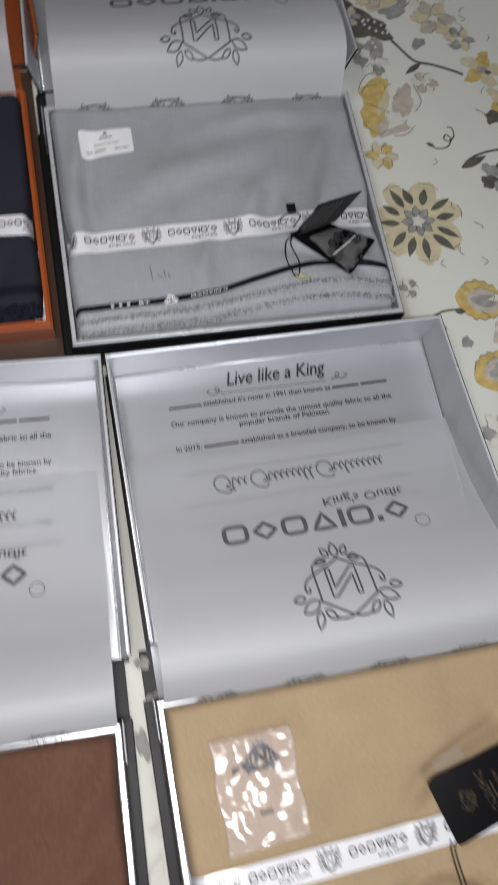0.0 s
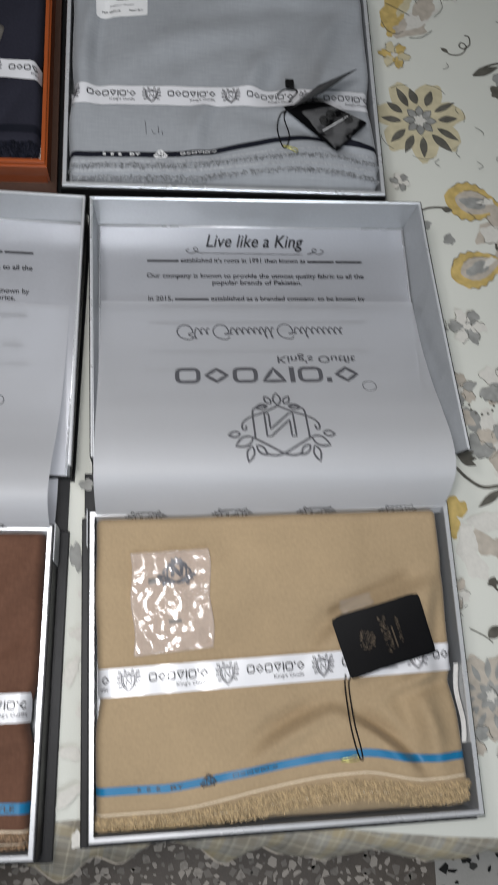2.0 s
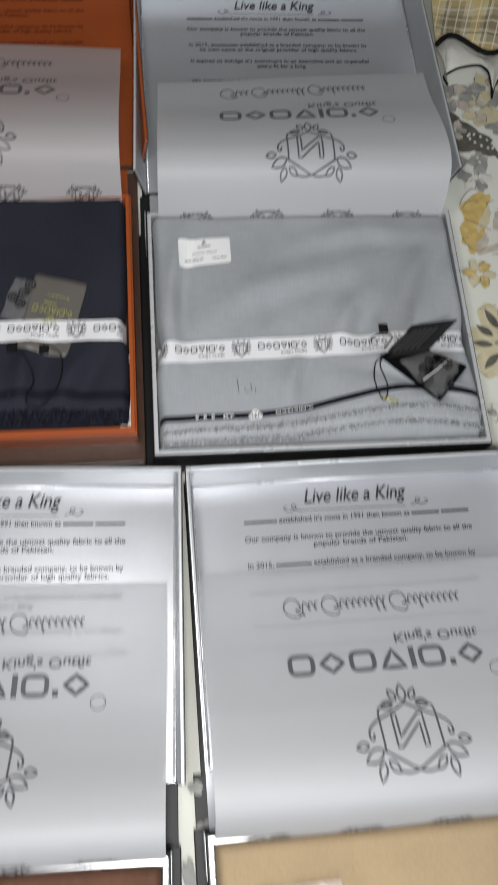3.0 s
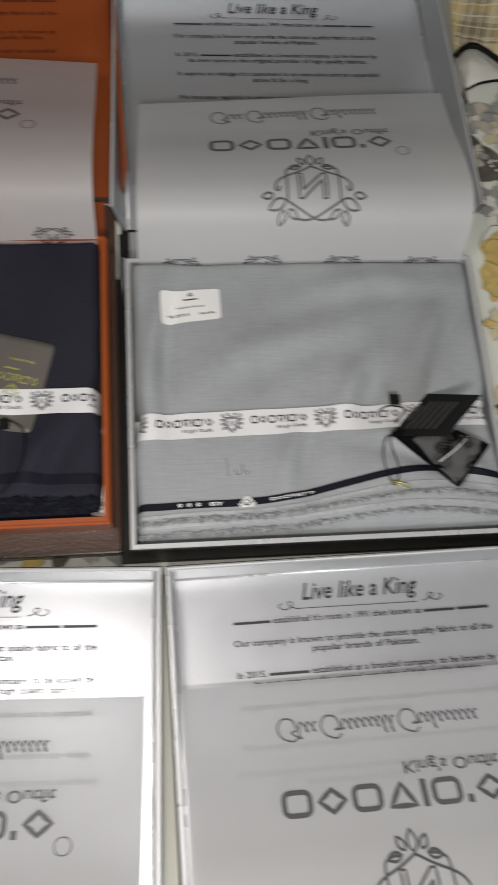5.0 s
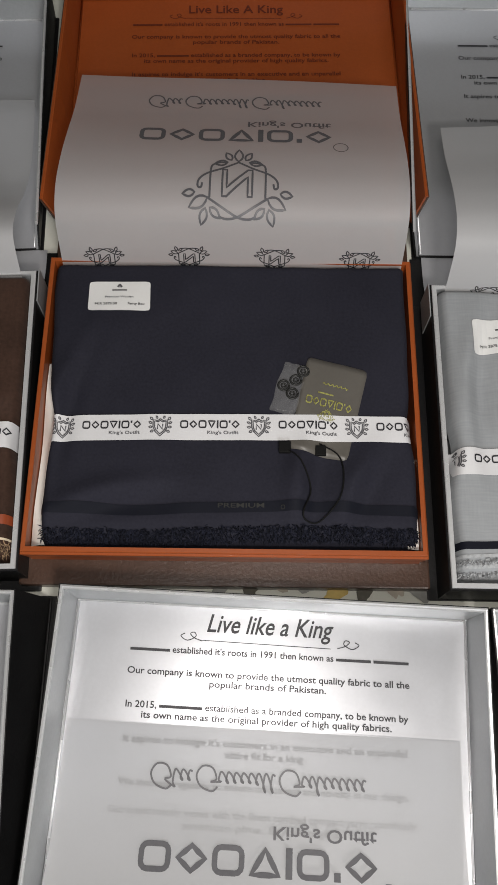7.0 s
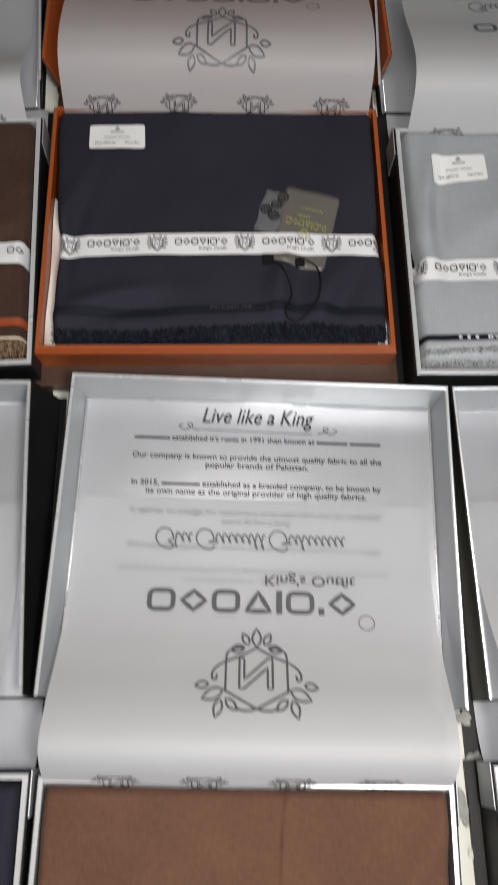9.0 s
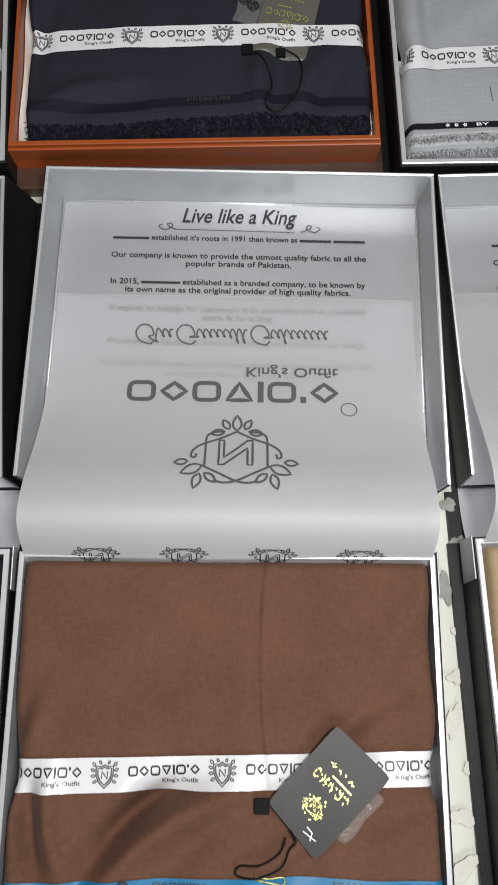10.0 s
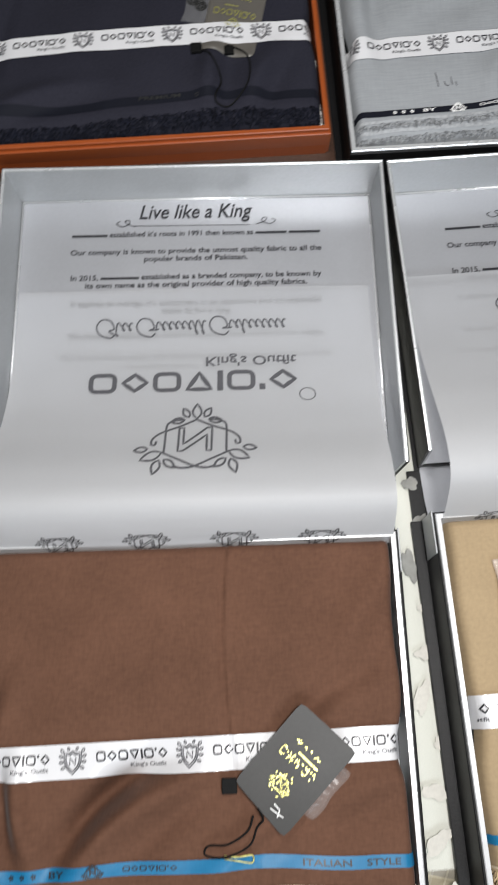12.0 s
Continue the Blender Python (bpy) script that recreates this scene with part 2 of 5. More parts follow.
def leaf_ring(cx, cy, l, w, ang, n=8):
    """The outline of a leaf from its stalk at (cx, cy)."""
    c, s = math.cos(radians(ang)), math.sin(radians(ang))
    up = [(l * k / n, w / 2 * math.sin(math.pi * (k / n) ** 0.85)) for k in range(n + 1)]
    ring = up + [(x, -y) for x, y in up[-2:0:-1]]
    return [(cx + c * x - s * y, cy + s * x + c * y) for x, y in ring]


def leaf(cx, cy, l, w, ang, n=8):
    r = leaf_ring(cx, cy, l, w, ang, n)
    return [Vector(p) for p in r], [tuple(range(len(r)))]


def blob(cx, cy, rx, ry, ang=0, rough=0.15, n=22, seed=0):
    rnd = random.Random(seed)
    ph = [rnd.uniform(0, 6.28) for _ in range(4)]
    c, s = math.cos(radians(ang)), math.sin(radians(ang))
    v = []
    for k in range(n):
        g = 2 * math.pi * k / n
        q = 1 + rough * (math.sin(3 * g + ph[0]) * 0.5 + math.sin(5 * g + ph[1]) * 0.4 + math.sin(8 * g + ph[2]) * 0.3)
        x, y = rx * q * math.cos(g), ry * q * math.sin(g)
        v.append(Vector((cx + c * x - s * y, cy + s * x + c * y)))
    return v, [tuple(range(n))]


def bar(x0, x1, y0, y1):
    return [Vector((x0, y0)), Vector((x1, y0)), Vector((x1, y1)), Vector((x0, y1))], [(0, 1, 2, 3)]


TEXTS = {}


def words(body, shear=0.0):
    """The outline of a line of writing, one unit high, with its width."""
    if (body, shear) not in TEXTS:
        cu = bpy.data.curves.new("writing", "FONT")
        cu.body, cu.size, cu.resolution_u, cu.shear, cu.offset = body, 1.0, 3, shear, 0.012 if shear else 0.016
        ob = bpy.data.objects.new("writing", cu)
        scene.collection.objects.link(ob)
        dg = bpy.context.evaluated_depsgraph_get()
        me = bpy.data.meshes.new_from_object(ob.evaluated_get(dg))
        v = [Vector((p.co.x, p.co.y)) for p in me.vertices]
        f = [tuple(p.vertices) for p in me.polygons]
        bpy.data.objects.remove(ob)
        bpy.data.curves.remove(cu)
        bpy.data.meshes.remove(me)
        x0 = min(p.x for p in v)
        v = [p - Vector((x0, 0)) for p in v]
        TEXTS[(body, shear)] = v, f, max(p.x for p in v)
    return TEXTS[(body, shear)]


def line(tokens, width, shear=0.0, height=None):
    """A centred line of writing of that width; a number among the tokens is a plain bar of that many letters."""
    x, geos = 0.0, []
    for t in tokens:
        if isinstance(t, (int, float)):
            w = 0.55 * t
            geos.append(([p + Vector((x, 0)) for p in bar(0, w, 0.06, 0.36)[0]], [(0, 1, 2, 3)]))
        else:
            v, f, w = words(t, shear)
            geos.append(([p + Vector((x, 0)) for p in v], f))
        x += w + 0.28
    x -= 0.28
    v, f = join(*geos)
    s = width / x
    h = height / 0.72 if height else s
    return [Vector(((p.x - x / 2) * s, p.y * h)) for p in v], f


def moved(geo, dx, dy, s=1.0, flip=False, ang=0.0):
    c, q = math.cos(radians(ang)), math.sin(radians(ang))
    out = []
    for p in geo[0]:
        x, y = p[0] * s, p[1] * s * (-1 if flip else 1)
        out.append(Vector((dx + c * x - q * y, dy + q * x + c * y)))
    return out, geo[1]


def laid(name, geo, fn, material, parent, label=""):
    """Flat shapes laid on a surface by fn(x, y)."""
    return part(name, ([fn(p[0], p[1]) for p in geo[0]], geo[1]), material, parent, label)


def rounded(w, h, r, n=4):
    pts = []
    for cx, cy, a0 in ((w / 2 - r, h / 2 - r, 0), (-w / 2 + r, h / 2 - r, 90), (-w / 2 + r, -h / 2 + r, 180), (w / 2 - r, -h / 2 + r, 270)):
        pts += [(cx + r * math.cos(radians(a0 + 90 * k / n)), cy + r * math.sin(radians(a0 + 90 * k / n))) for k in range(n + 1)]
    return pts


def mark_pieces(width, height):
    """A maker's mark as plain heavy outlined squares, diamonds and triangles between bars, centred: a list of pieces."""
    h = height
    t = h * 0.19
    geos, x = [], 0.0
    for kind in "sdstbskd":
        ww = h * 1.12
        a, b = h / 2 - t / 2, ww / 2 - t / 2
        c = x + ww / 2
        if kind == "s":
            geos.append(stroke(dense([(c + p[0], p[1]) for p in rounded(2 * b, 2 * a, h * 0.22, 3)], True, h * 0.25), t, True))
        elif kind == "d":
            geos.append(stroke(dense([(c, a), (c - b, 0), (c, -a), (c + b, 0)], True, h * 0.25), t, True))
        elif kind == "t":
            geos.append(stroke(dense([(c - b, a), (c + b, a), (c, -a)], True, h * 0.25), t, True))
        else:
            ww = t * 1.2
            geos.append(bar(x, x + ww, -h / 2 if kind == "b" else h * 0.2, h / 2))
        x += ww + h * 0.15
    x1 = max(p[0] for g in geos for p in g[0])
    return [([Vector(((p[0] - x1 / 2) * width / x1, p[1])) for p in g[0]], g[1]) for g in geos]


def shield(size, lw=0.05):
    """The small crest on the ribbons: a double-edged shield with a zigzag, a leafy collar and side leaves."""
    g = []
    for k in (1.0, 0.78):
        g.append(stroke([(k * x, k * y) for x, y in ((-0.30, 0.30), (-0.12, 0.26), (0.0, 0.34), (0.12, 0.26), (0.30, 0.30), (0.29, -0.02), (0.20, -0.22), (0.0, -0.42), (-0.20, -0.22), (-0.29, -0.02))], lw, True))
    g.append(stroke([(-0.10, -0.12), (-0.10, 0.12), (0.10, -0.12), (0.10, 0.12)], lw * 1.2))
    for s in (-1, 1):
        for lx, ly, ll, w2, an in ((0.32, 0.30, 0.15, 0.09, 50), (0.34, 0.14, 0.15, 0.08, 25), (0.33, -0.02, 0.14, 0.08, 0), (0.27, -0.18, 0.14, 0.08, -25), (0.12, 0.36, 0.12, 0.07, 60)):
            g.append(stroke(leaf_ring(s * lx, ly, ll, w2, an if s > 0 else 180 - an, 6), lw * 0.8, True))
    g = join(*g)
    return [Vector((p[0], p[1])) * size for p in g[0]], g[1]


def wordmark(width, height):
    return join(*mark_pieces(width, height))


def dense(points, closed=False, step=0.03):
    """The same line with points added along its long straight runs."""
    pts = [Vector((p[0], p[1])) for p in points]
    out = []
    for p, q in zip(pts, pts[1:] + ([pts[0]] if closed else [])):
        n = max(1, int((q - p).length / step))
        out += [p + (q - p) * k / n for k in range(n)]
    return out if closed else out + [pts[-1]]


def crest(size, line_w=0.022):
    """A wreath of leaves round a six-sided frame, one unit wide times size, centred, its three-leaf tip at the top."""
    lw = line_w * 0.85
    g = [stroke(dense([(-0.13, 0.12), (-0.09, 0.12), (0.10, -0.05), (0.10, 0.12), (0.14, 0.12), (0.14, -0.12), (0.10, -0.12), (-0.09, 0.05), (-0.09, -0.12), (-0.13, -0.12)], True), lw, True)]
    for s in (-1, 1):
        def arc(*pts):
            return stroke(smooth_line([(s * p[0], p[1], 0) for p in pts], 5), lw)
        g.append(stroke(dense([(s * 0.25, 0.12), (s * 0.25, -0.13)]), lw))
        g.append(arc((0.25, 0.12), (0.235, 0.17), (0.17, 0.20), (0.10, 0.20)))
        g.append(arc((0.0, 0.205), (0.13, 0.14), (0.28, 0.08), (0.35, 0.02), (0.36, -0.04), (0.33, -0.05), (0.32, -0.01)))
        g.append(arc((-0.27, -0.13), (-0.14, -0.20), (0.0, -0.27), (0.10, -0.285), (0.17, -0.265)))
        for lx, ly, ll, lw2, an in ((0.065, 0.23, 0.10, 0.055, 58), (0.10, 0.205, 0.12, 0.055, -10), (0.385, -0.09, 0.11, 0.055, -8), (0.27, -0.13, 0.18, 0.085, -25), (0.285, -0.21, 0.13, 0.065, -72), (0.245, -0.205, 0.12, 0.055, 220)):
            g.append(stroke(leaf_ring(s * lx, ly, ll, lw2, an if s > 0 else 180 - an, 6), lw, True))
    g.append(stroke(leaf_ring(0, 0.215, 0.14, 0.075, 90, 6), lw, True))
    g = join(*g)
    return [Vector((p[0], p[1])) * size for p in g[0]], g[1]


# ---- setting: floor, walls, ceiling ----
FLOOR = -0.50
SPLIT = 0.478
floor = tagged(new("floor", mesh_of("floor", *slab(-2.6, SPLIT, -2.4, 2.6, FLOOR - 0.1, FLOOR))), "polished grey terrazzo floor with pale chips", "floor", kind="structure")
floor.data.materials.append(M["terr_grey"])
floor_white = tagged(new("floor_light", mesh_of("floor_light", *slab(SPLIT, 2.6, -2.4, 2.6, FLOOR - 0.1, FLOOR))), "pale terrazzo floor with black chips", "floor", kind="structure")
floor_white.data.materials.append(M["terr_white"])


def chips(x0, x1, y0, y1, step, seed, fill):
    rnd = random.Random(seed)
    v, f = [], []
    nx, ny = int((x1 - x0) / step), int((y1 - y0) / step)
    for i in range(nx):
        for j in range(ny):
            if rnd.random() > fill:
                continue
            cx, cy = x0 + (i + 0.5 + rnd.uniform(-0.3, 0.3)) * step, y0 + (j + 0.5 + rnd.uniform(-0.3, 0.3)) * step
            r = step * rnd.choice((0.24, 0.38, 0.50, 0.62, 0.72))
            k, a0, e, tilt = rnd.randint(4, 6), rnd.uniform(0, 6), rnd.uniform(0.45, 1.0), rnd.uniform(0, 3.1)
            ring = []
            for q in range(k):
                g = a0 + 2 * math.pi * (q + rnd.uniform(-0.38, 0.38)) / k
                px, py = r * math.cos(g) * rnd.uniform(0.7, 1.15), r * e * math.sin(g)
                ring.append((cx + px * math.cos(tilt) - py * math.sin(tilt), cy + px * math.sin(tilt) + py * math.cos(tilt)))
            n = len(v)
            v += [(*p, FLOOR + 0.0004) for p in ring]
            f.append(tuple(range(n, n + k)))
    return v, f


for nm, box, m, fl, sd, lab in (("chips_light", (-0.6, SPLIT - 0.005, -1.05, -0.45, 0.0112), "chip_light", 0.95, 3, "pale marble chips in grey terrazzo"),
                                ("chips_dark", (SPLIT + 0.005, 0.95, -1.05, -0.3, 0.0135), "chip_dark", 0.72, 5, "black and brown marble chips in pale terrazzo")):
    me = mesh_of(nm, *chips(*box, sd, fl))
    me.materials.append(M[m])
    tagged(new(nm, me), lab, "terrazzo chips", kind="stuff")

for nm, box in (("wall_north", (-2.7, 2.7, 2.6, 2.7, FLOOR, 2.5)), ("wall_south", (-2.7, 2.7, -2.5, -2.4, FLOOR, 2.5)),
                ("wall_west", (-2.7, -2.6, -2.4, 2.6, FLOOR, 2.5)), ("wall_east", (2.6, 2.7, -2.4, 2.6, FLOOR, 2.5))):
    me = mesh_of(nm, *slab(*box))
    me.materials.append(M["wall"])
    tagged(new(nm, me), "plain painted room wall", "wall", kind="structure")
me = mesh_of("ceiling", *slab(-2.7, 2.7, -2.5, 2.7, 2.5, 2.6))
me.materials.append(M["ceiling"])
tagged(new("ceiling", me), "plain white ceiling", "ceiling", kind="structure")

# ---- table and its printed cloth ----
table = thing("table", "low wooden table under a printed cotton cloth", "table")
part("tabletop", slab(-0.95, 0.75, -0.535, 0.95, -0.035, -0.004, 0.004), M["wood"], table)
for lx in (-0.88, 0.68):
    for ly in (-0.46, 0.88):
        part("leg", slab(lx - 0.03, lx + 0.03, ly - 0.03, ly + 0.03, FLOOR, -0.035, 0.004), M["wood"], table)

cloth = thing("tablecloth", "off-white cotton tablecloth printed with grey and ochre flowers", "tablecloth")


def cloth_edge(x):
    """Where the table's front edge lies under the cloth."""
    return -0.545 + 0.012 * math.sin(9 * x + 1)


def cloth_at(u, v):
    x = -1.0 + 1.8 * u
    if v < 0.75:
        y = 1.0 + (cloth_edge(x) - 1.0) * v / 0.75
        near = max(0.0, (v - 0.72) / 0.03)
        return Vector((x, y, -0.003 * near ** 2))
    s = (v - 0.75) / 0.25
    ruff = math.sin(34 * x + 2 * math.sin(11 * x)) * 0.5 + math.sin(71 * x + 1 + 3 * math.sin(7 * x)) * 0.4 + math.sin(15 * x + 2) * 0.35 + 0.25 * math.sin(140 * x + 5 * s)
    out = 0.016 * math.sin(min(1, s * 1.6) * 1.57) + s * (0.008 + 0.013 * ruff + 0.018 * min(1.0, max(0.0, (0.35 - x) / 0.3)))
    return Vector((x, cloth_edge(x) - out, -0.003 - 0.075 * s ** 1.3 + 0.006 * ruff * s))


part("cloth", grid(180, 50, lambda u, v: cloth_at(u, 0.752 * v)), M["cloth"], cloth, smooth=True)
part("hem", tube([cloth_at(k / 300, 1.0) for k in range(301)], 0.0009, 5), M["p_beige"], cloth, "white stitched hem")

# ---- gift boxes ----
RIM = 0.045


def ease(a, b, x):
    t = min(1.0, max(0.0, (x - a) / (b - a)))
    return t * t * (3 - 2 * t)


def mirrored(geo):
    return [Vector((-p[0], p[1])) for p in geo[0]], [tuple(q[::-1]) for q in geo[1]]


def gift_box(at, w, d, style, lid, sheet_to, puff, label, flare=(0.012, 0.016), ledge=0.010, text_off=0.0, bed=0.006, top=0.046, tabs=(), slip=0.0, tuck=0.008, lean=(0.0025, 0.0025), sw=0.281, crest_step=0.070):
    """An open book-style box. lid: (x shift, gap behind the base, width, length, turn) of the lid that lies open behind it;
    sheet_to: how far its frosted sheet reaches behind the base at its two ends; puff: the sheet's heights from the base to its free end;
    lean, flare: how far the lid's side walls lean out, and how much more near the spine; bed, top: heights of the lid's lining and rim; tabs: sides with a loose lining tab;
    slip: how far the sheet's print lies towards its free end; tuck: how far the row of small crests stands clear of the base; sw: the sheet's width; crest_step: the way from one small crest to the next."""
    inner, outer, edge = (M["orange"], M["brownp"], M["orange"]) if style == "orange" else (M["foil"], M["black"], M["rim"])
    box = thing("gift_box", label, "gift box", "open boxes in two rows", at)
    x0, x1, y0, y1 = -w / 2, w / 2, -d / 2, d / 2
    # base
    base = part("base", slab(x0 - 0.0005, x1 + 0.0005, y0 - 0.0005, y1 + 0.0005, 0.001, 0.0058, 0.0008), outer, box)
    part("outer_wrap", wall_ring(x0 - 0.001, x1 + 0.001, y0 - 0.002, y1 + 0.001, 0.0022, 0.003, RIM - (0.004 if style == "orange" else 0.0015)), outer if style != "orange" else inner, base)
    if style == "orange":
        for vert in base.children[0].data.vertices:
            if vert.co.y < y0 + 0.004 and vert.co.z < 0.02:
                vert.co.y += 0.005
    part("lining", wall_ring(x0 + 0.0012, x1 - 0.0012, y0 + 0.0002, y1 - 0.0012, 0.0026, 0.0045, RIM), inner, base)
    part("rim", wall_ring(x0 + 0.0004, x1 - 0.0004, y0 - 0.0006, y1 - 0.0004, 0.0036, RIM - 0.0012, RIM + 0.0006), edge, base)
    part("bottom_lining", slab(x0 + 0.004, x1 - 0.004, y0 + 0.004, y1 - 0.004, 0.0045, 0.006), inner, base)
    if style != "orange":
        part("bottom_board", slab(x0 - 0.009, x1 + 0.009, y0 - ledge, y1 + 0.003, 0.0, 0.0045, 0.001), outer, base, "black wrapped bottom board")
    if style == "orange":
        part("bottom_board", slab(x0 - 0.007, x1 + 0.007, y0 - 0.019, y1 + 0.004, 0.0, 0.013, 0.0015), outer, base, "brown wrapped bottom board")
    # spine, flat between base and lid
    sx, gap, lw, ll, turn = lid
    ya, yb = y1 + 0.002, y1 + gap
    part("spine", join(slab(x0 - 0.007, x1 + 0.007, ya, yb - 0.0022, 0.0, 0.0028, 0.0006)), outer, box)
    part("spine_lining", grid(24, 10, lambda u, v: Vector((x0 + 0.003 + (w - 0.006) * u, ya + (yb - ya) * v, 0.0036 + 0.010 * (1 - v) ** 3 + 0.0006 * math.sin(31 * u + 3 * v)))), M["lid_in"] if style != "orange" else inner, box, smooth=True)
    # lid
    lm = Matrix.Translation((sx, yb, 0)) @ pose(0, 0, 0, 0, 0, turn)

    def lid_at(x, y, z):
        return lm @ Vector((x, y, z))
    h = lw / 2

    def placed(geo):
        return [lid_at(*p) for p in geo[0]], geo[1]
    lidp = part("lid", placed(slab(-h, h, 0.0, ll, 0.0026, bed - 0.001, 0.0008)), outer, box)
    part("cover_board", placed(slab(-h - 0.0028, h + 0.0028, -0.002, ll + 0.0025, 0.0, 0.0024, 0.0006)), outer, lidp)
    part("lid_lining", placed(grid(30, 24, lambda u, v: Vector((-h + 0.003 + (lw - 0.006) * u, 0.001 + (ll - 0.004) * v, bed + 0.0004 * math.sin(7 * u + 2) * math.sin(5 * v))))), M["lid_in"] if style != "orange" else inner, lidp, smooth=True)
    t = 0.003
    for s, fl, out in ((-1, flare[0], lean[0]), (1, flare[1], lean[1])):
        for nm, o, th, m in (("side_wall", 0.0, 0.0016, outer), ("side_lining", -0.0017, 0.0018, inner)):
            rows = []
            for k in range(7):
                q = k / 6
                tilt = out + fl * (1 - q) ** 1.2
                rise = top - 0.003 * (1 - q)
                y = ll * q if o == 0 else (0.0005 + (ll - 0.0025) * q)
                xs = h + o
                rows.append(((s * xs, y, 0.001), (s * (xs - th), y, 0.001), (s * (xs - th + tilt), y, rise + (0.0004 if o else 0)), (s * (xs + tilt), y, rise + (0.0004 if o else 0))))
            v = [lid_at(*p) for r in rows for p in r]
            f = [(4 * k + a, 4 * k + (a + 1) % 4, 4 * k + 4 + (a + 1) % 4, 4 * k + 4 + a) for k in range(6) for a in range(4)] + [(0, 1, 2, 3), (27, 26, 25, 24)]
            part(nm, (v, f), m, lidp)
        part("edge_strip", tube([lid_at(s * (h - 0.0018 + out + fl * (1 - k / 6) ** 1.2), ll * k / 6 * 0.995, top + 0.0003 - 0.003 * (1 - k / 6)) for k in range(7)], 0.0011, 5), edge, lidp)
    part("far_wall", placed(prism([(-h, ll - 0.0016, 0.001), (h, ll - 0.0016, 0.001), (h, ll, 0.001), (-h, ll, 0.001)], [(-h - lean[0], ll - 0.0016, top), (h + lean[1], ll - 0.0016, top), (h + lean[1], ll, top), (-h - lean[0], ll, top)])), outer, lidp)
    part("far_lining", placed(prism([(-h + 0.002, ll - 0.0038, 0.001), (h - 0.002, ll - 0.0038, 0.001), (h - 0.002, ll - 0.0018, 0.001), (-h + 0.002, ll - 0.0018, 0.001)], [(-h - lean[0] + 0.002, ll - 0.0038, top + 0.0004), (h + lean[1] - 0.002, ll - 0.0038, top + 0.0004), (h + lean[1] - 0.002, ll - 0.0018, top + 0.0004), (-h - lean[0] + 0.002, ll - 0.0018, top + 0.0004)])), inner, lidp)
    part("edge_strip", tube([lid_at(-h - lean[0] + 0.001, ll - 0.0018, top + 0.0003), lid_at(h + lean[1] - 0.001, ll - 0.0018, top + 0.0003)], 0.0011, 5), edge, lidp)
    for pa, pb in (((-h + 0.004, ll - 0.0044), (h - 0.004, ll - 0.0044)), ((-h + 0.0042, 0.002), (-h + 0.0042, ll - 0.0046)), ((h - 0.0042, 0.002), (h - 0.0042, ll - 0.0046))):
        part("crease", tube([lid_at(*pa, bed + 0.0004), lid_at(*pb, bed + 0.0004)], 0.0009, 5), edge, lidp, smooth=True)
    # printing inside the lid
    ink = M["ink_red"] if style == "orange" else M["ink"]
    title = "Live Like A King" if style == "orange" else "Live like a King"

    def on_lid(x, y):
        return lid_at(x, ll - 0.006 - text_off - y, bed + 0.0009)

    def lid_line(name, geo, y):
        laid(name, ([(p[0], -p[1]) for p in geo[0]], geo[1]), lambda px, py: on_lid(px, py + y), ink, lidp)
    tg = line([title], 0.094, 0.0 if style == "orange" else 0.28, 0.0105 if style == "orange" else 0.0135)
    lid_line("title_writing", tg, 0.0170)
    swirl = join(stroke([(-0.05, -0.0065), (0.045, -0.0075)], 0.0005), *[stroke(smooth_line([(s * (0.05 + a), b - 0.005, 0) for a, b in ((0, -0.002), (0.006, 0.0), (0.009, 0.003), (0.006, 0.004), (0.005, 0.001), (0.011, -0.002), (0.016, 0.001), (0.013, 0.003))], 5), 0.0007) for s in (-1, 1)])
    lid_line("flourish", swirl, 0.0170)
    for tokens, width, y in (([8, "established it's roots in 1991 then known as", 7, 7], 0.205, 0.0370),
                             (["Our company is known to provide the utmost quality fabric to all the"], 0.206, 0.0530),
                             (["popular brands of Pakistan."], 0.085, 0.0600),
                             (["In 2015,", 8, "established as a branded company, to be known by"], 0.204, 0.0765),
                             (["its own name as the original provider of high quality fabrics."], 0.180, 0.0835),
                             (["It aspires to indulge it's customers in an executive and an unparallel"], 0.202, 0.1000),
                             (["attire fit for a king"], 0.055, 0.1075),
                             (["We innovate regularly to ensure uniqueness and novelty in our design."], 0.204, 0.1285),
                             (["Our brand mostly works with the finest combed compact yarns, specifically"], 0.214, 0.1465),
                             (["american pima, Egyptian giza,"], 0.110, 0.1545)):
        lid_line("writing", line(tokens, width, 0, 0.0048), y - 0.0035)
    # frosted sheet, from the base's back edge over the spine onto the lid
    la, lb = sheet_to
    heights = smooth_line([(k, z, 0) for k, z in zip((0.0, 0.05, 0.12, 0.24, 0.40, 0.55, 0.76, 1.0), puff)], 10)

    def sheet_z(k):
        for p, q in zip(heights, heights[1:]):
            if k <= q[0]:
                return p[1] + (q[1] - p[1]) * (k - p[0]) / max(1e-6, q[0] - p[0])
        return heights[-1][1]

    def sheet_pt(x, s, lift=0.0):
        u = x / sw + 0.5
        far = la + (lb - la) * u
        y = y1 - 0.007 + (far + 0.007) * s
        z = sheet_z(s) + 0.001 * math.sin(6 * u + 4 * s) + 0.002 * (1 - s) * math.cos(math.pi * (u - 0.5) * 2)
        return Vector((x + sx * (0.3 + 0.7 * s), y, z + lift))
    sheet = part("frosted_sheet", grid(36, 44, lambda u, v: sheet_pt((u - 0.5) * sw, v)), M["sheet" if style == "silver" else "sheet_bounce"], box, "translucent frosted plastic sheet with grey printing", smooth=True)
    # lengths along the bent sheet, from its free end
    run, reach = [(0.0, 1.0)], (la + lb) / 2 + 0.007
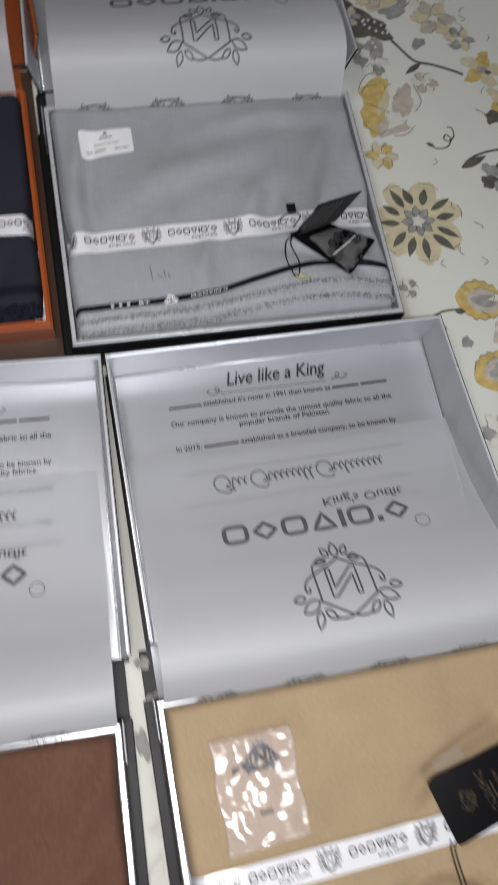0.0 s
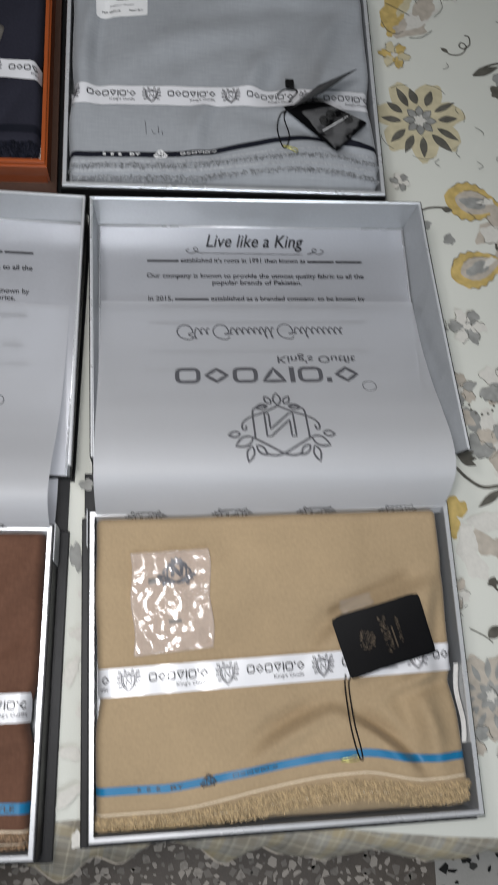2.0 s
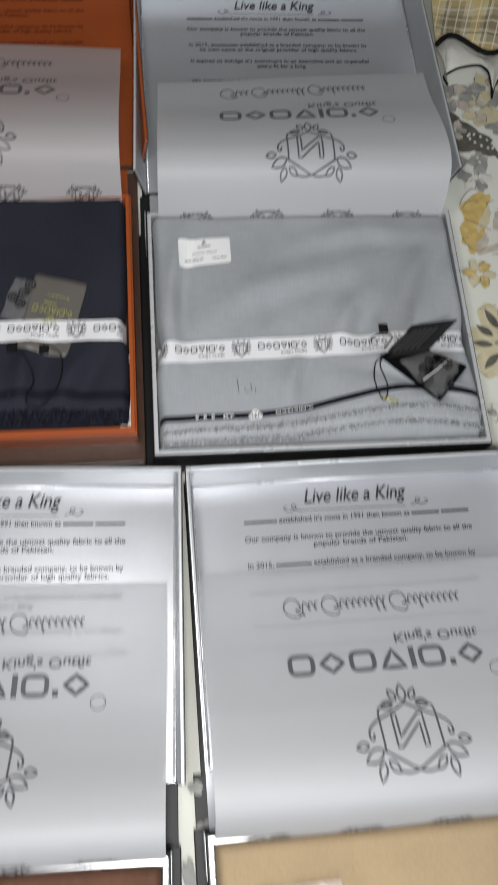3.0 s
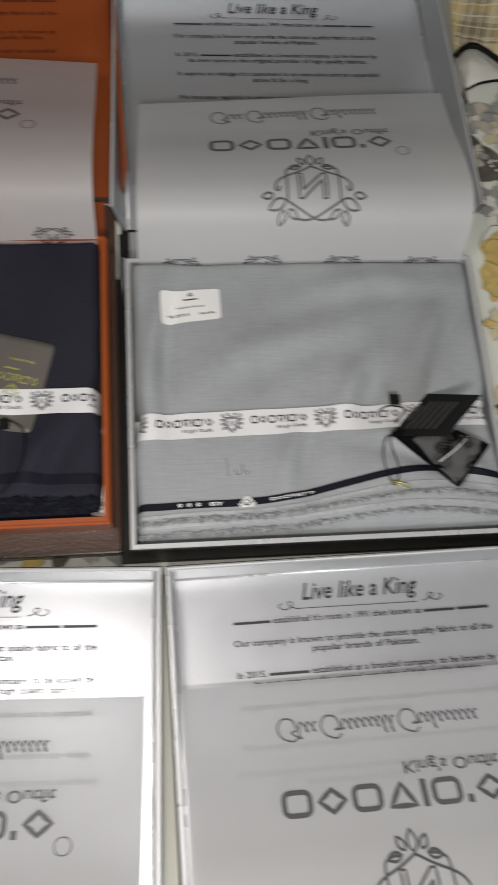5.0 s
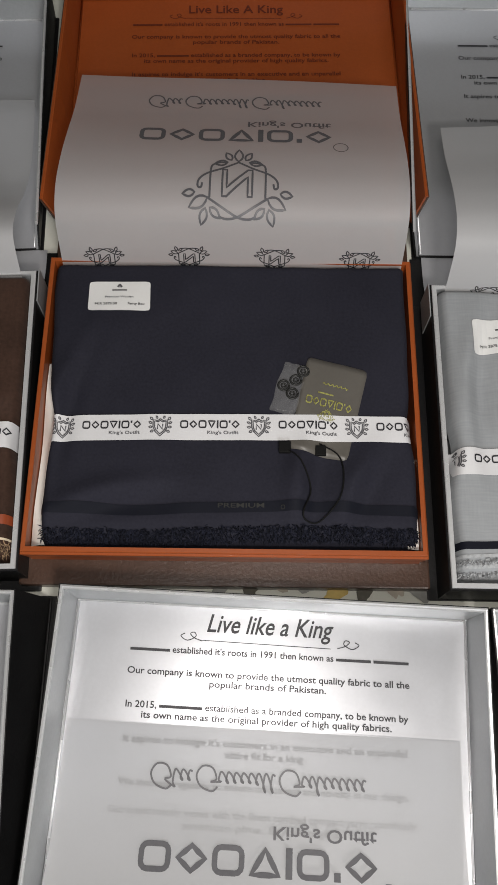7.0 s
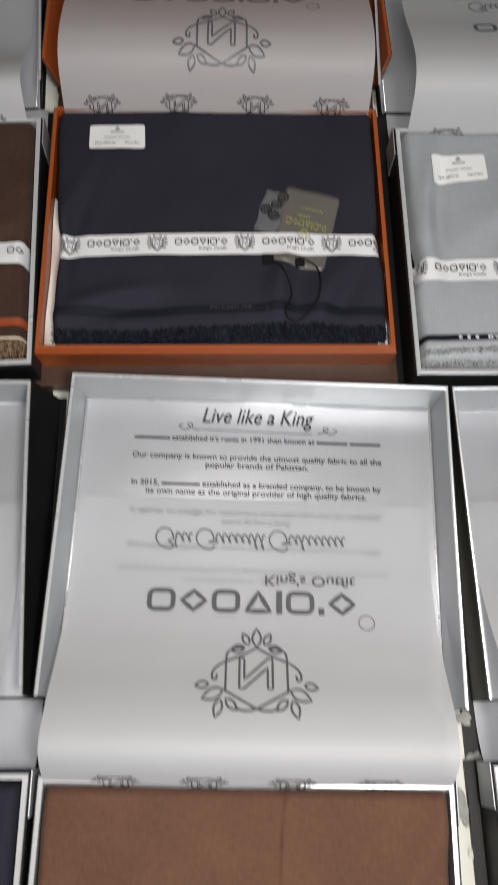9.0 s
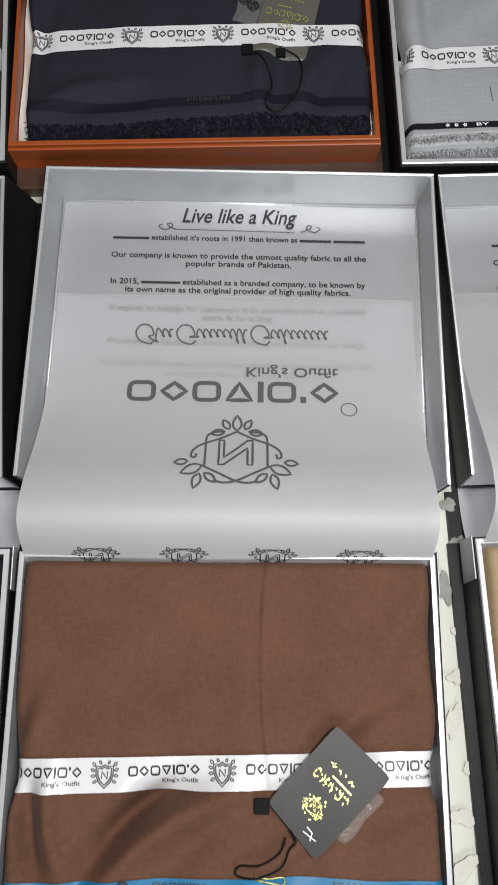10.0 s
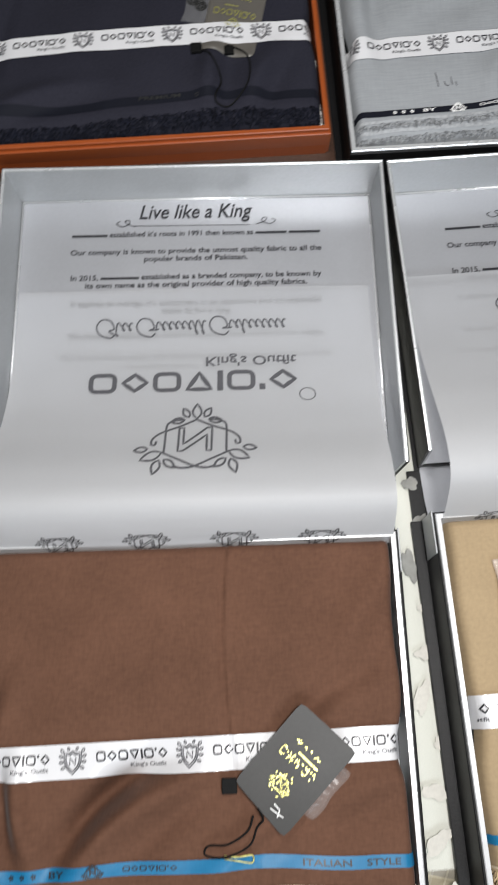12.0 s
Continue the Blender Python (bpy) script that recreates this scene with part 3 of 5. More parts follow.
    for k in range(99, -1, -1):
        run.append((run[-1][0] + math.hypot(reach / 100, sheet_z(k / 100) - sheet_z((k + 1) / 100)), k / 100))

    def on_sheet(x, y):
        """y: metres along the sheet from its free end towards the base."""
        for p, q in zip(run, run[1:]):
            if y <= q[0]:
                return sheet_pt(x, p[1] + (q[1] - p[1]) * (y - p[0]) / (q[0] - p[0]), 0.0006)
        return sheet_pt(x, 0.0, 0.0006)

    def sheet_print(name, geo, m):
        laid(name, geo, on_sheet, M[m], sheet)
    script = []
    rnd = random.Random(17)
    for x_0, n_l in ((-0.072, 3), (-0.040, 8), (0.018, 9)):
        pts = [(x_0 + 0.010, 0.006, 0), (x_0 + 0.006, 0.009, 0), (x_0 - 0.002, 0.006, 0), (x_0 - 0.005, -0.001, 0), (x_0 - 0.001, -0.007, 0), (x_0 + 0.006, -0.006, 0), (x_0 + 0.009, 0.001, 0), (x_0 + 0.005, 0.003, 0)]
        for k in range(n_l):
            tall = rnd.choice((0.0022, 0.0030, 0.0026, 0.0075))
            xk = x_0 + 0.011 + 0.0052 * k
            pts += [(xk + 0.0012, tall, 0), (xk - 0.0004, tall * 0.6, 0), (xk + 0.0006, -0.0034, 0), (xk + 0.0026, -0.0030, 0)]
        script.append(stroke(smooth_line(pts, 5), 0.0013))
    sheet_print("script_flourish", moved(join(*script), 0.0, 0.033 - 0.5 * slip), "ink_grey")
    sheet_print("tagline_writing", moved(line(["King's Outfit"], 0.070, 0, 0.0085), 0.045, 0.062 - 0.7 * slip), "ink_grey")
    for piece in mark_pieces(0.160, 0.019):
        sheet_print("mark_piece", moved(piece, 0.0, 0.084 - 0.8 * slip), "ink_grey")
    sheet_print("round_mark", moved(stroke([(0.006 * math.cos(k * 0.45), 0.006 * math.sin(k * 0.45)) for k in range(14)], 0.0008, True), 0.087, 0.099 - 0.8 * slip), "ink_grey")
    sheet_print("crest", moved(mirrored(([(p[0], p[1] * 1.24) for p in crest(0.088)[0]], crest(0.088)[1])), 0.004, 0.145 - slip, flip=True), "ink_grey")
    tip = run[-1][0]
    for k in range(4):
        g = moved(crest(0.034, 0.03), crest_step * (k - 1.5), tip - tuck)
        sheet_print("small_crest", (g[0], [q for q in g[1] if max(g[0][i][1] for i in q) < tip - 0.001]), "ink")
    for side in tabs:
        part("lining_tab", slab(*sorted((side * (w / 2 + 0.0011), side * (w / 2 + 0.0021))), y1 - 0.028, y1 + 0.002, 0.012, RIM - 0.001, 0.0004), inner, base)
    return box


# ---- cloth folded in the boxes ----
def cloth_height(w, d, seed, lump, folds):
    """The height of folded cloth over a box's floor. lump: (x, y, rise) of the bulge at the front; folds: creases (x, y, turn, length, width, height)."""
    hx, hy = w / 2 - 0.0040, d / 2 - 0.0050

    def wob(x, y):
        """How the cloth's side edges wander, drawn in where the ribbon ties it."""
        side = 1.0 if x > 0 else -1.0
        return -(0.0060 if seed == 4 else 0.0040) * math.exp(-((y + 0.022) / 0.018) ** 2) + 0.0016 * noise.noise(Vector((y * 22, side * 3 + seed, 0.5))) - (0.006 if seed == 1 and x > 0 else 0.0008) - (0.008 * (1 - ease(-0.06, 0.09, y)) if seed == 3 and x < 0 else 0)

    def z(x, y):
        top = 0.0495 + 0.0030 * (1 - (x / hx) ** 2) * (1 - (y / hy) ** 2)
        top += 0.0026 * noise.noise(Vector((x * 14 + seed, y * 14, seed)))
        top += 0.0010 * noise.noise(Vector((x * 45 + seed, y * 30, seed)))
        for fx, fy, a, l, fw, fh in folds:
            c, s = math.cos(radians(a)), math.sin(radians(a))
            p, q = c * (x - fx) + s * (y - fy), -s * (x - fx) + c * (y - fy)
            q += 0.10 * p * p / l
            fw = fw * 1.7
            top += 3.6 * fh * (0.35 + 1.6 * q / fw) * math.exp(-(p / l) ** 2 - (q / fw) ** 2)
        top += lump[2] * math.exp(-((x - lump[0]) / 0.05) ** 2 - ((y - lump[1]) / 0.03) ** 2)
        for e, r in ((hx + wob(x, y) - abs(x), 0.007), (hy - y, 0.007), (y + hy, 0.020)):
            q = min(1.0, max(0.0, e / r))
            top -= (0.026 if r > 0.015 else 0.016) * (1 - math.sqrt(max(0, 1 - (1 - q) ** 2)))
        return top
    return z, hx, hy, wob


def band(z, xa, xb, ymid, half, n=120, lift=0.0008):
    """A strip of width 2 * half along y = ymid(x) on a surface z."""
    rows = 4
    return grid(n, rows, lambda u, v: Vector((xa + (xb - xa) * u, ymid(xa + (xb - xa) * u) + (2 * v - 1) * half, z(xa + (xb - xa) * u, ymid(xa + (xb - xa) * u) + (2 * v - 1) * half) + lift)))


def folded_cloth(at, w, d, cloth_mat, label, seed, lump, folds, rib_y, rib_print, bands, fringe_mat, fringe, side_paper=False):
    """Folded suit cloth with its ribbon; bands: (material, y, half width, bulge) across the front; fringe: (y, length, bulge)."""
    z, hx, hy, wob = cloth_height(w, d, seed, lump, folds)
    ob = thing("folded_fabric", label, "fabric", "folded fabrics in boxes", at)

    def cloth_pt(u, v):
        y = (2 * v - 1) * hy
        x = (2 * u - 1) * (hx + wob(2 * u - 1, y))
        return Vector((x, y, z(x, y)))
    part("cloth", grid(130, 110, cloth_pt), cloth_mat, ob, smooth=True)

    def bend(y, bulge):
        if seed == 1:
            def kinked(x):
                d = x - lump[0]
                rise = ease(-0.15, 0.0, d) ** 0.8 if d < 0 else 1 - 0.45 * ease(0.0, 0.05, d) + 0.1 * ease(0.05, 0.1, d)
                return y + 1.15 * bulge * rise + 0.0008 * noise.noise(Vector((x * 20, y * 60, 0.3)))
            return kinked
        return lambda x: y + bulge * math.exp(-((x - lump[0]) / 0.075) ** 2) + 0.3 * bulge * ease(-hx, hx, x) + 0.0016 * noise.noise(Vector((x * 20, seed + y * 60, 0.3)))
    for nm, m, y, half, bulge in bands:
        b = part(nm, band(z, -hx - wob(-1, y) + 0.0004, hx + wob(1, y) - 0.0004, bend(y, bulge), half), m, ob, smooth=True)
        if nm == "selvage_band":
            yy = bend(y, bulge)
            txt = M["label"] if m == M["darkband"] else M["ink"]
            for geo, x in ((join(*[moved(stroke([(0.0015 * (1 if k % 2 else 0.45) * math.cos(k * 0.628), 0.0015 * (1 if k % 2 else 0.45) * math.sin(k * 0.628)) for k in range(10)], 0.0009, True), 0.007 * q, 0) for q in range(3)]), -0.112),
                           (line(["BY"], 0.010, 0, half * 1.0), -0.084), (crest(0.013, 0.05), -0.061), (wordmark(0.034, half * 0.8), -0.026),
                           (line(["ITALIAN"], 0.030, 0, half * 1.0), 0.083), (line(["STYLE"], 0.021, 0, half * 1.0), 0.118)):
                if (m == M["darkband"] or seed == 1) and x > 0.05:
                    continue
                dy = -half * 0.5 if x in (-0.084, 0.083, 0.118) else 0
                laid("band_print", moved(geo, x, dy), lambda px, py: Vector((px, yy(px) + py, z(px, yy(px) + py) + 0.0013)), txt, b)
    # frayed edge
    fy, fl, bulge, count = fringe
    twin = fl < 0.007
    rnd = random.Random(seed)
    v, f = [], []
    yy = bend(fy, bulge)
    for k in range(count):
        if twin:
            yy = bend(fy - 0.0085 * (k % 2), bulge * (1 - 0.4 * (k % 2)))
        x = rnd.uniform(-hx - wob(-1, fy) + 0.001, hx + wob(1, fy) - 0.001)
        y = max(yy(x) - rnd.uniform(0, fl), -hy + 0.003)
        a = rnd.gauss(-1.57, 0.75)
        l = rnd.uniform(0.003, 0.008) * (0.6 if twin else 0.75)
        p = Vector((x, y, max(0.012, z(x, max(y, -hy + 0.001))) + rnd.uniform(0.0, 0.0015)))
        e = p + Vector((math.cos(a) * l, math.sin(a) * l, rnd.uniform(-0.002, 0.0015)))
        e.y = max(e.y, -d / 2 + 0.005)
        mid = (p + e) / 2 + Vector((rnd.uniform(-0.0008, 0.0008), 0, rnd.uniform(0.0004, 0.0018)))
        sx = Vector((-math.sin(a), math.cos(a), 0)) * rnd.uniform(0.0002, 0.00045)
        n = len(v)
        v += [p - sx, p + sx, mid + sx, mid - sx, e]
        f += [(n, n + 1, n + 2, n + 3), (n + 3, n + 2, n + 4)]
    part("fringe", (v, f), fringe_mat, ob, "frayed loose threads")
    # ribbon
    ya, yb = rib_y
    mid_y = lambda x: ya + (yb - ya) * (x / (2 * hx) + 0.5)
    rib = part("ribbon", band(z, -hx - wob(-1, ya) - 0.0012, hx + wob(1, yb) + 0.0012, mid_y, 0.0105, 120, 0.0016), M["ribbon"], ob, "white satin ribbon with black printing", smooth=True)

    def on_rib(px, py):
        return Vector((px, mid_y(px) + py, z(px, mid_y(px) + py) + 0.0022))
    k0 = rib_print - 0.0745
    low, high = -hx - wob(-1, ya) + 0.0005, hx + wob(1, yb) - 0.0005
    while k0 < hx + 0.03:
        for nm, geo in (("wordmark", moved(wordmark(0.045, 0.0064), k0, 0.0020)), ("ribbon_writing", moved(line(["King's Outfit"], 0.0235, 0, 0.0026), k0 + 0.010, -0.0058)), ("small_crest", moved(shield(0.0185), k0 + 0.0370, 0.0))):
            kept = [q for q in geo[1] if all(low < geo[0][i][0] < high for i in q)]
            if kept:
                used = {i: n for n, i in enumerate(sorted({i for q in kept for i in q}))}
                laid(nm, ([geo[0][i] for i in used], [tuple(used[i] for i in q) for q in kept]), on_rib, M["ink_grey"] if nm != "wordmark" else M["ink"], rib)
        k0 += 0.0745
    return ob, z


def at_box(cx, cy, turn):
    return pose(cx, cy, 0, 0, 0, turn)


B = dict(tan=(0.1905, -0.4155, 2.3, 0.298, 0.243), grey=(0.1455, 0.127, 1.6, 0.300, 0.248), navy=(-0.1695, 0.140, 1.8, 0.298, 0.247),
         brown=(-0.1345, -0.4320, 0.0, 0.287, 0.241), back_left=(-0.4725, 0.112, 4.0, 0.298, 0.247), front_left=(-0.431, -0.434, 1.0, 0.298, 0.243))
A = {k: at_box(*v[:3]) for k, v in B.items()}

ARCH = (0.038, 0.060, 0.0745, 0.066, 0.043, 0.027, 0.0165, 0.0145)
LOFTY = (0.038, 0.063, 0.083, 0.083, 0.067, 0.050, 0.032, 0.020)
CURLED = (0.038, 0.062, 0.085, 0.092, 0.087, 0.078, 0.064, 0.054)
gift_box(A["tan"], *B["tan"][3:], "silver", (0.0035, 0.0445, 0.301, 0.2405, 0.1), (0.198, 0.198), LOFTY, "open black box with silver lining, holding tan fabric", (-0.001, 0.018), text_off=0.003, bed=0.010, top=0.052, tabs=(-1,), slip=-0.003, tuck=0.002, sw=0.289)
gift_box(A["grey"], *B["grey"][3:], "silver", (0.006, 0.053, 0.316, 0.292, 0.4), (0.152, 0.168), CURLED, "open black box with silver lining, holding grey fabric", (0.008, 0.008), 0.003, 0.014, tabs=(-1,), slip=0.017, tuck=0.001)
gift_box(A["navy"], *B["navy"][3:], "orange", (0.004, 0.062, 0.318, 0.27, 1.2), (0.184, 0.175), CURLED, "open brown box with orange lining, holding navy fabric", (0.008, 0.004), tuck=0.011)
gift_box(A["brown"], *B["brown"][3:], "silver", (0.0025, 0.050, 0.298, 0.2477, -0.7), (0.210, 0.206), ARCH, "open black box with silver lining, holding brown fabric", (0.0025, 0.0025), bed=0.0115, top=0.053, tabs=(1,), tuck=0.0080, crest_step=0.0605)
gift_box(A["back_left"], *B["back_left"][3:], "silver", (-0.013, 0.046, 0.304, 0.27, 0.0), (0.205, 0.205), ARCH, "open black box with silver lining, holding dark brown fabric", (0.008, 0.006), tabs=(1,))
gift_box(A["front_left"], *B["front_left"][3:], "silver", (-0.012, 0.050, 0.312, 0.243, 0.4), (0.200, 0.200), ARCH, "open black box with silver lining beside the brown one", (0.004, 0.013), tabs=(1,), lean=(0.0025, -0.017), sw=0.262)

F = {}
_, F["tan"] = folded_cloth(A["tan"], *B["tan"][3:], M["tan"], "folded tan woollen suit fabric with blue selvage in its box", 1, (0.055, -0.082, 0.006),
                           [(0.085, 0.045, 22, 0.045, 0.006, -0.0016), (0.045, 0.025, 35, 0.03, 0.006, -0.0014), (0.075, -0.060, -38, 0.032, 0.0045, -0.0032), (0.105, -0.055, -75, 0.03, 0.006, 0.0022), (0.005, -0.048, 25, 0.035, 0.005, -0.0026), (0.12, 0.02, 80, 0.05, 0.007, 0.0020), (-0.06, 0.05, 10, 0.06, 0.02, 0.0010), (0.11, -0.022, 15, 0.03, 0.004, 0.0016)],
                           (-0.012, -0.004), -0.081, [("selvage_band", M["blue"], -0.0875, 0.0029, 0.014), ("cord", M["cream"], -0.1035, 0.0007, 0.016), ("cord", M["cream"], -0.111, 0.0006, 0.010)], M["fr_tan"], (-0.1055, 0.014, 0.014, 4200))
_, F["grey"] = folded_cloth(A["grey"], *B["grey"][3:], M["grey"], "folded grey linen-look suit fabric with navy selvage in its box", 2, (0.075, -0.082, 0.006),
                            [(0.09, -0.06, -25, 0.04, 0.006, 0.0022), (0.035, -0.005, 65, 0.03, 0.008, 0.0018), (-0.03, 0.03, 20, 0.06, 0.010, 0.0012), (-0.125, 0.03, 85, 0.06, 0.006, 0.0020), (-0.02, -0.06, 75, 0.025, 0.006, 0.0012), (0.11, 0.05, 60, 0.05, 0.008, 0.0014), (0.06, 0.09, 5, 0.06, 0.008, 0.0010)],
                            (-0.031, -0.026), -0.106, [("selvage_band", M["darkband"], -0.094, 0.0028, 0.017), ("cord", M["fr_grey"], -0.1015, 0.0012, 0.014), ("cord", M["fr_grey"], -0.109, 0.0012, 0.008)], M["fr_grey"], (-0.1035, 0.003, 0.012, 2200))
_, F["navy"] = folded_cloth(A["navy"], *B["navy"][3:], M["navy"], "folded navy blue suit fabric with black frayed edge in its box", 3, (0.06, -0.08, 0.002),
                            [(0.06, -0.07, 82, 0.035, 0.007, 0.0020), (0.10, -0.075, 65, 0.03, 0.007, 0.0018), (-0.09, -0.085, 15, 0.05, 0.007, 0.0016), (-0.08, 0.04, 40, 0.08, 0.02, 0.001), (-0.13, -0.02, 80, 0.05, 0.006, 0.0018)],
                            (-0.030, -0.028), -0.087, [("dark_band", M["darkband"], -0.093, 0.0040, 0.002)], M["fr_navy"], (-0.106, 0.010, 0.002, 2600))
_, F["brown"] = folded_cloth(A["brown"], *B["brown"][3:], M["brown"], "folded brown woollen suit fabric with blue selvage in its box", 4, (0.03, -0.085, 0.004),
                             [(0.022, 0.05, 90, 0.10, 0.0013, -0.0009), (0.085, 0.005, 38, 0.035, 0.006, -0.0016), (-0.062, -0.058, 46, 0.034, 0.0065, -0.0052), (-0.118, -0.052, 100, 0.026, 0.0060, -0.0048), (-0.130, 0.004, 80, 0.022, 0.006, -0.0022), (-0.035, -0.040, 32, 0.030, 0.0065, -0.0036), (0.05, -0.065, 35, 0.05, 0.006, 0.0016), (0.11, -0.05, 20, 0.04, 0.007, 0.0016), (-0.02, -0.055, 35, 0.04, 0.006, 0.0014), (0.12, 0.06, 60, 0.05, 0.008, 0.0014)],
                             (-0.024, -0.017), -0.1125, [("selvage_band", M["blue"], -0.088, 0.0038, 0.004), ("cord", M["cream"], -0.1035, 0.0008, 0.005), ("cord", M["cream"], -0.112, 0.0008, 0.003)], M["fr_brown"], (-0.1045, 0.0045, 0.005, 4200))
_, F["back_left"] = folded_cloth(A["back_left"], *B["back_left"][3:], M["brown_dark"], "folded dark brown suit fabric with rust selvage in its box", 5, (0.03, -0.085, 0.003),
                                 [(0.09, -0.02, 35, 0.04, 0.007, 0.0025)], (-0.026, -0.022), -0.075, [("dark_band", M["redband"], -0.090, 0.0036, 0.003), ("cord", M["cream"], -0.1045, 0.0008, 0.004)], M["fr_brown"], (-0.105, 0.011, 0.004, 1500))
_, F["front_left"] = folded_cloth(A["front_left"], *B["front_left"][3:], M["navy"], "folded dark suit fabric in its box", 6, (0.03, -0.085, 0.003),
                                  [(0.09, -0.02, 35, 0.04, 0.007, 0.0025)], (-0.022, -0.02), -0.075, [("dark_band", M["darkband"], -0.090, 0.0036, 0.003)], M["fr_navy"], (-0.105, 0.011, 0.004, 1000))

# ---- labels, tags, cords and stickers on the fabrics ----
def local(key, p):
    q = A[key].inverted() @ Vector((p[0], p[1], 0))
    return q.x, q.y


def patch(key, corners, lift, r=0.12, n=14, wave=0.0, thick=0.0005, drape=1.0):
    """A thin sheet with four corners (start, along, far, across), given on the table's plan, laid over a fabric."""
    c = [Vector(local(key, p)) for p in corners]
    z = F[key]
    zs = [z(*p) for p in c]
    clear = 0.0
    if drape < 0.5:
        for i in range(13):
            for j in range(13):
                u, v = i / 12, j / 12
                p = (c[0] * (1 - u) + c[1] * u) * (1 - v) + (c[3] * (1 - u) + c[2] * u) * v
                clear = max(clear, (1 - drape) * (z(p.x, p.y) - (zs[0] * (1 - u) + zs[1] * u) * (1 - v) - (zs[3] * (1 - u) + zs[2] * u) * v) + 0.0022)
    lift = max(lift, clear + lift * 0.3)

    def fn(u, v, up=0.0):
        p = (c[0] * (1 - u) + c[1] * u) * (1 - v) + (c[3] * (1 - u) + c[2] * u) * v
        flat = (zs[0] * (1 - u) + zs[1] * u) * (1 - v) + (zs[3] * (1 - u) + zs[2] * u) * v
        w = wave * (math.sin(9 * v + 2 * u) + 0.6 * math.sin(17 * u * v + 5 * v) + 1.6 * noise.noise(Vector((u * 7, v * 9, 1.5))))
        return Vector((p.x + wave * 1.2 * math.sin(10 * v), p.y, max(z(p.x, p.y), 0) * drape + flat * (1 - drape) + lift + w + up))
    def trim(u, v):
        """Rounds the corners of the unit square."""
        du, dv = u - 0.5, v - 0.5
        a, b = max(0, abs(du) - 0.5 + r), max(0, abs(dv) - 0.5 + r)
        l = math.hypot(a, b)
        if l > r and l > 0:
            a, b = a * r / l, b * r / l
            du, dv = math.copysign(0.5 - r + a, du), math.copysign(0.5 - r + b, dv)
        return du + 0.5, dv + 0.5
    top = grid(n, n, lambda u, v: fn(*trim(u, v)))
    low = [p - Vector((0, 0, thick)) for p in top[0]]
    N = len(low)
    ring = [i for i in range(n)] + [i * (n + 1) + n for i in range(n)] + [N - 1 - i for i in range(n)] + [(n - i) * (n + 1) for i in range(n)]
    f = list(top[1]) + [tuple(i + N for i in q[::-1]) for q in top[1]] + [(a, a + N, b + N, b) for a, b in zip(ring, ring[1:] + ring[:1])]
    return (top[0] + low, f), fn


def print_on(name, geo, fn, w, h, material, parent, up=0.0005):
    """Flat shapes in metres from a card's centre, laid on it by its patch function."""
    laid(name, geo, lambda x, y: fn(0.5 + x / w, 0.5 - y / h, up), material, parent)


def price_label(key, corners, label):
    ob = thing("price_label", label, "price label", "price labels", A[key])
    geo, fn = patch(key, corners, 0.0010, 0.06, 12, thick=0.0003)
    st = part("sticker", geo, M["label"], ob, smooth=False)
    print_on("crest", moved(crest(0.0045, 0.08), 0, 0.0085), fn, 0.050, 0.0245, M["ink_grey"], st)
    print_on("mark_bar", bar(-0.006, 0.006, 0.0042, 0.0052), fn, 0.050, 0.0245, M["ink"], st)
    print_on("writing", moved(line(["Premium Woolen"], 0.023, 0, 0.0016), 0.0, -0.0018), fn, 0.050, 0.0245, M["ink_grey"], st)
    print_on("price_writing", moved(line(["PKR 2875.00"], 0.018, 0, 0.0019), -0.0105, -0.0078), fn, 0.050, 0.0245, M["ink"], st)
    print_on("box_writing", moved(line(["Fancy Box"], 0.0135, 0, 0.0019), 0.0140, -0.0078), fn, 0.050, 0.0245, M["ink"], st)


price_label("grey", [(0.0215, 0.2120), (0.0707, 0.2160), (0.0715, 0.1870), (0.0228, 0.1825)], "small white printed price sticker on grey fabric")
price_label("navy", [(-0.2860, 0.2335), (-0.2365, 0.2345), (-0.2345, 0.2070), (-0.2845, 0.2060)], "small white printed price sticker on navy fabric")


def cord_on(key, pts, parent, lift=0.0026, r=0.0006, name="cord"):
    z = F[key]
    out = []
    for p in pts:
        x, y = local(key, p)
        out.append(Vector((x, y, z(x, y) + lift + (p[2] if len(p) > 2 else 0))))
    return part(name, tube(smooth_line(out, 6), r, 6), M["cord"], parent, smooth=True)


def clip_on(key, p, parent, size=0.008, up=0.003):
    x, y = local(key, p)
    q = F[key](x, y) + up
    return part("clip", slab(x - size / 2, x + size / 2, y - size / 2, y + size / 2, q - 0.0015, q + 0.0015, 0.0006), M["cord"], parent, "black plastic clip")


def pin_on(key, p, parent, ang=0.0, l=0.013):
    x, y = local(key, p)
    q = F[key](x, y) + 0.002
    c, s = math.cos(radians(ang)) * l / 2, math.sin(radians(ang)) * l / 2
    ring = [(x - c - s * 0.2, y - s + c * 0.2, q), (x, y + 0.001, q + 0.001), (x + c - s * 0.2, y + s + c * 0.2, q), (x + c + s * 0.3, y + s - c * 0.3, q), (x, y - 0.0012, q + 0.001), (x - c, y - s, q)]
    return part("safety_pin", tube(smooth_line(ring, 4), 0.0005, 5), M["gold"], parent, "tiny brass safety pin", smooth=True)


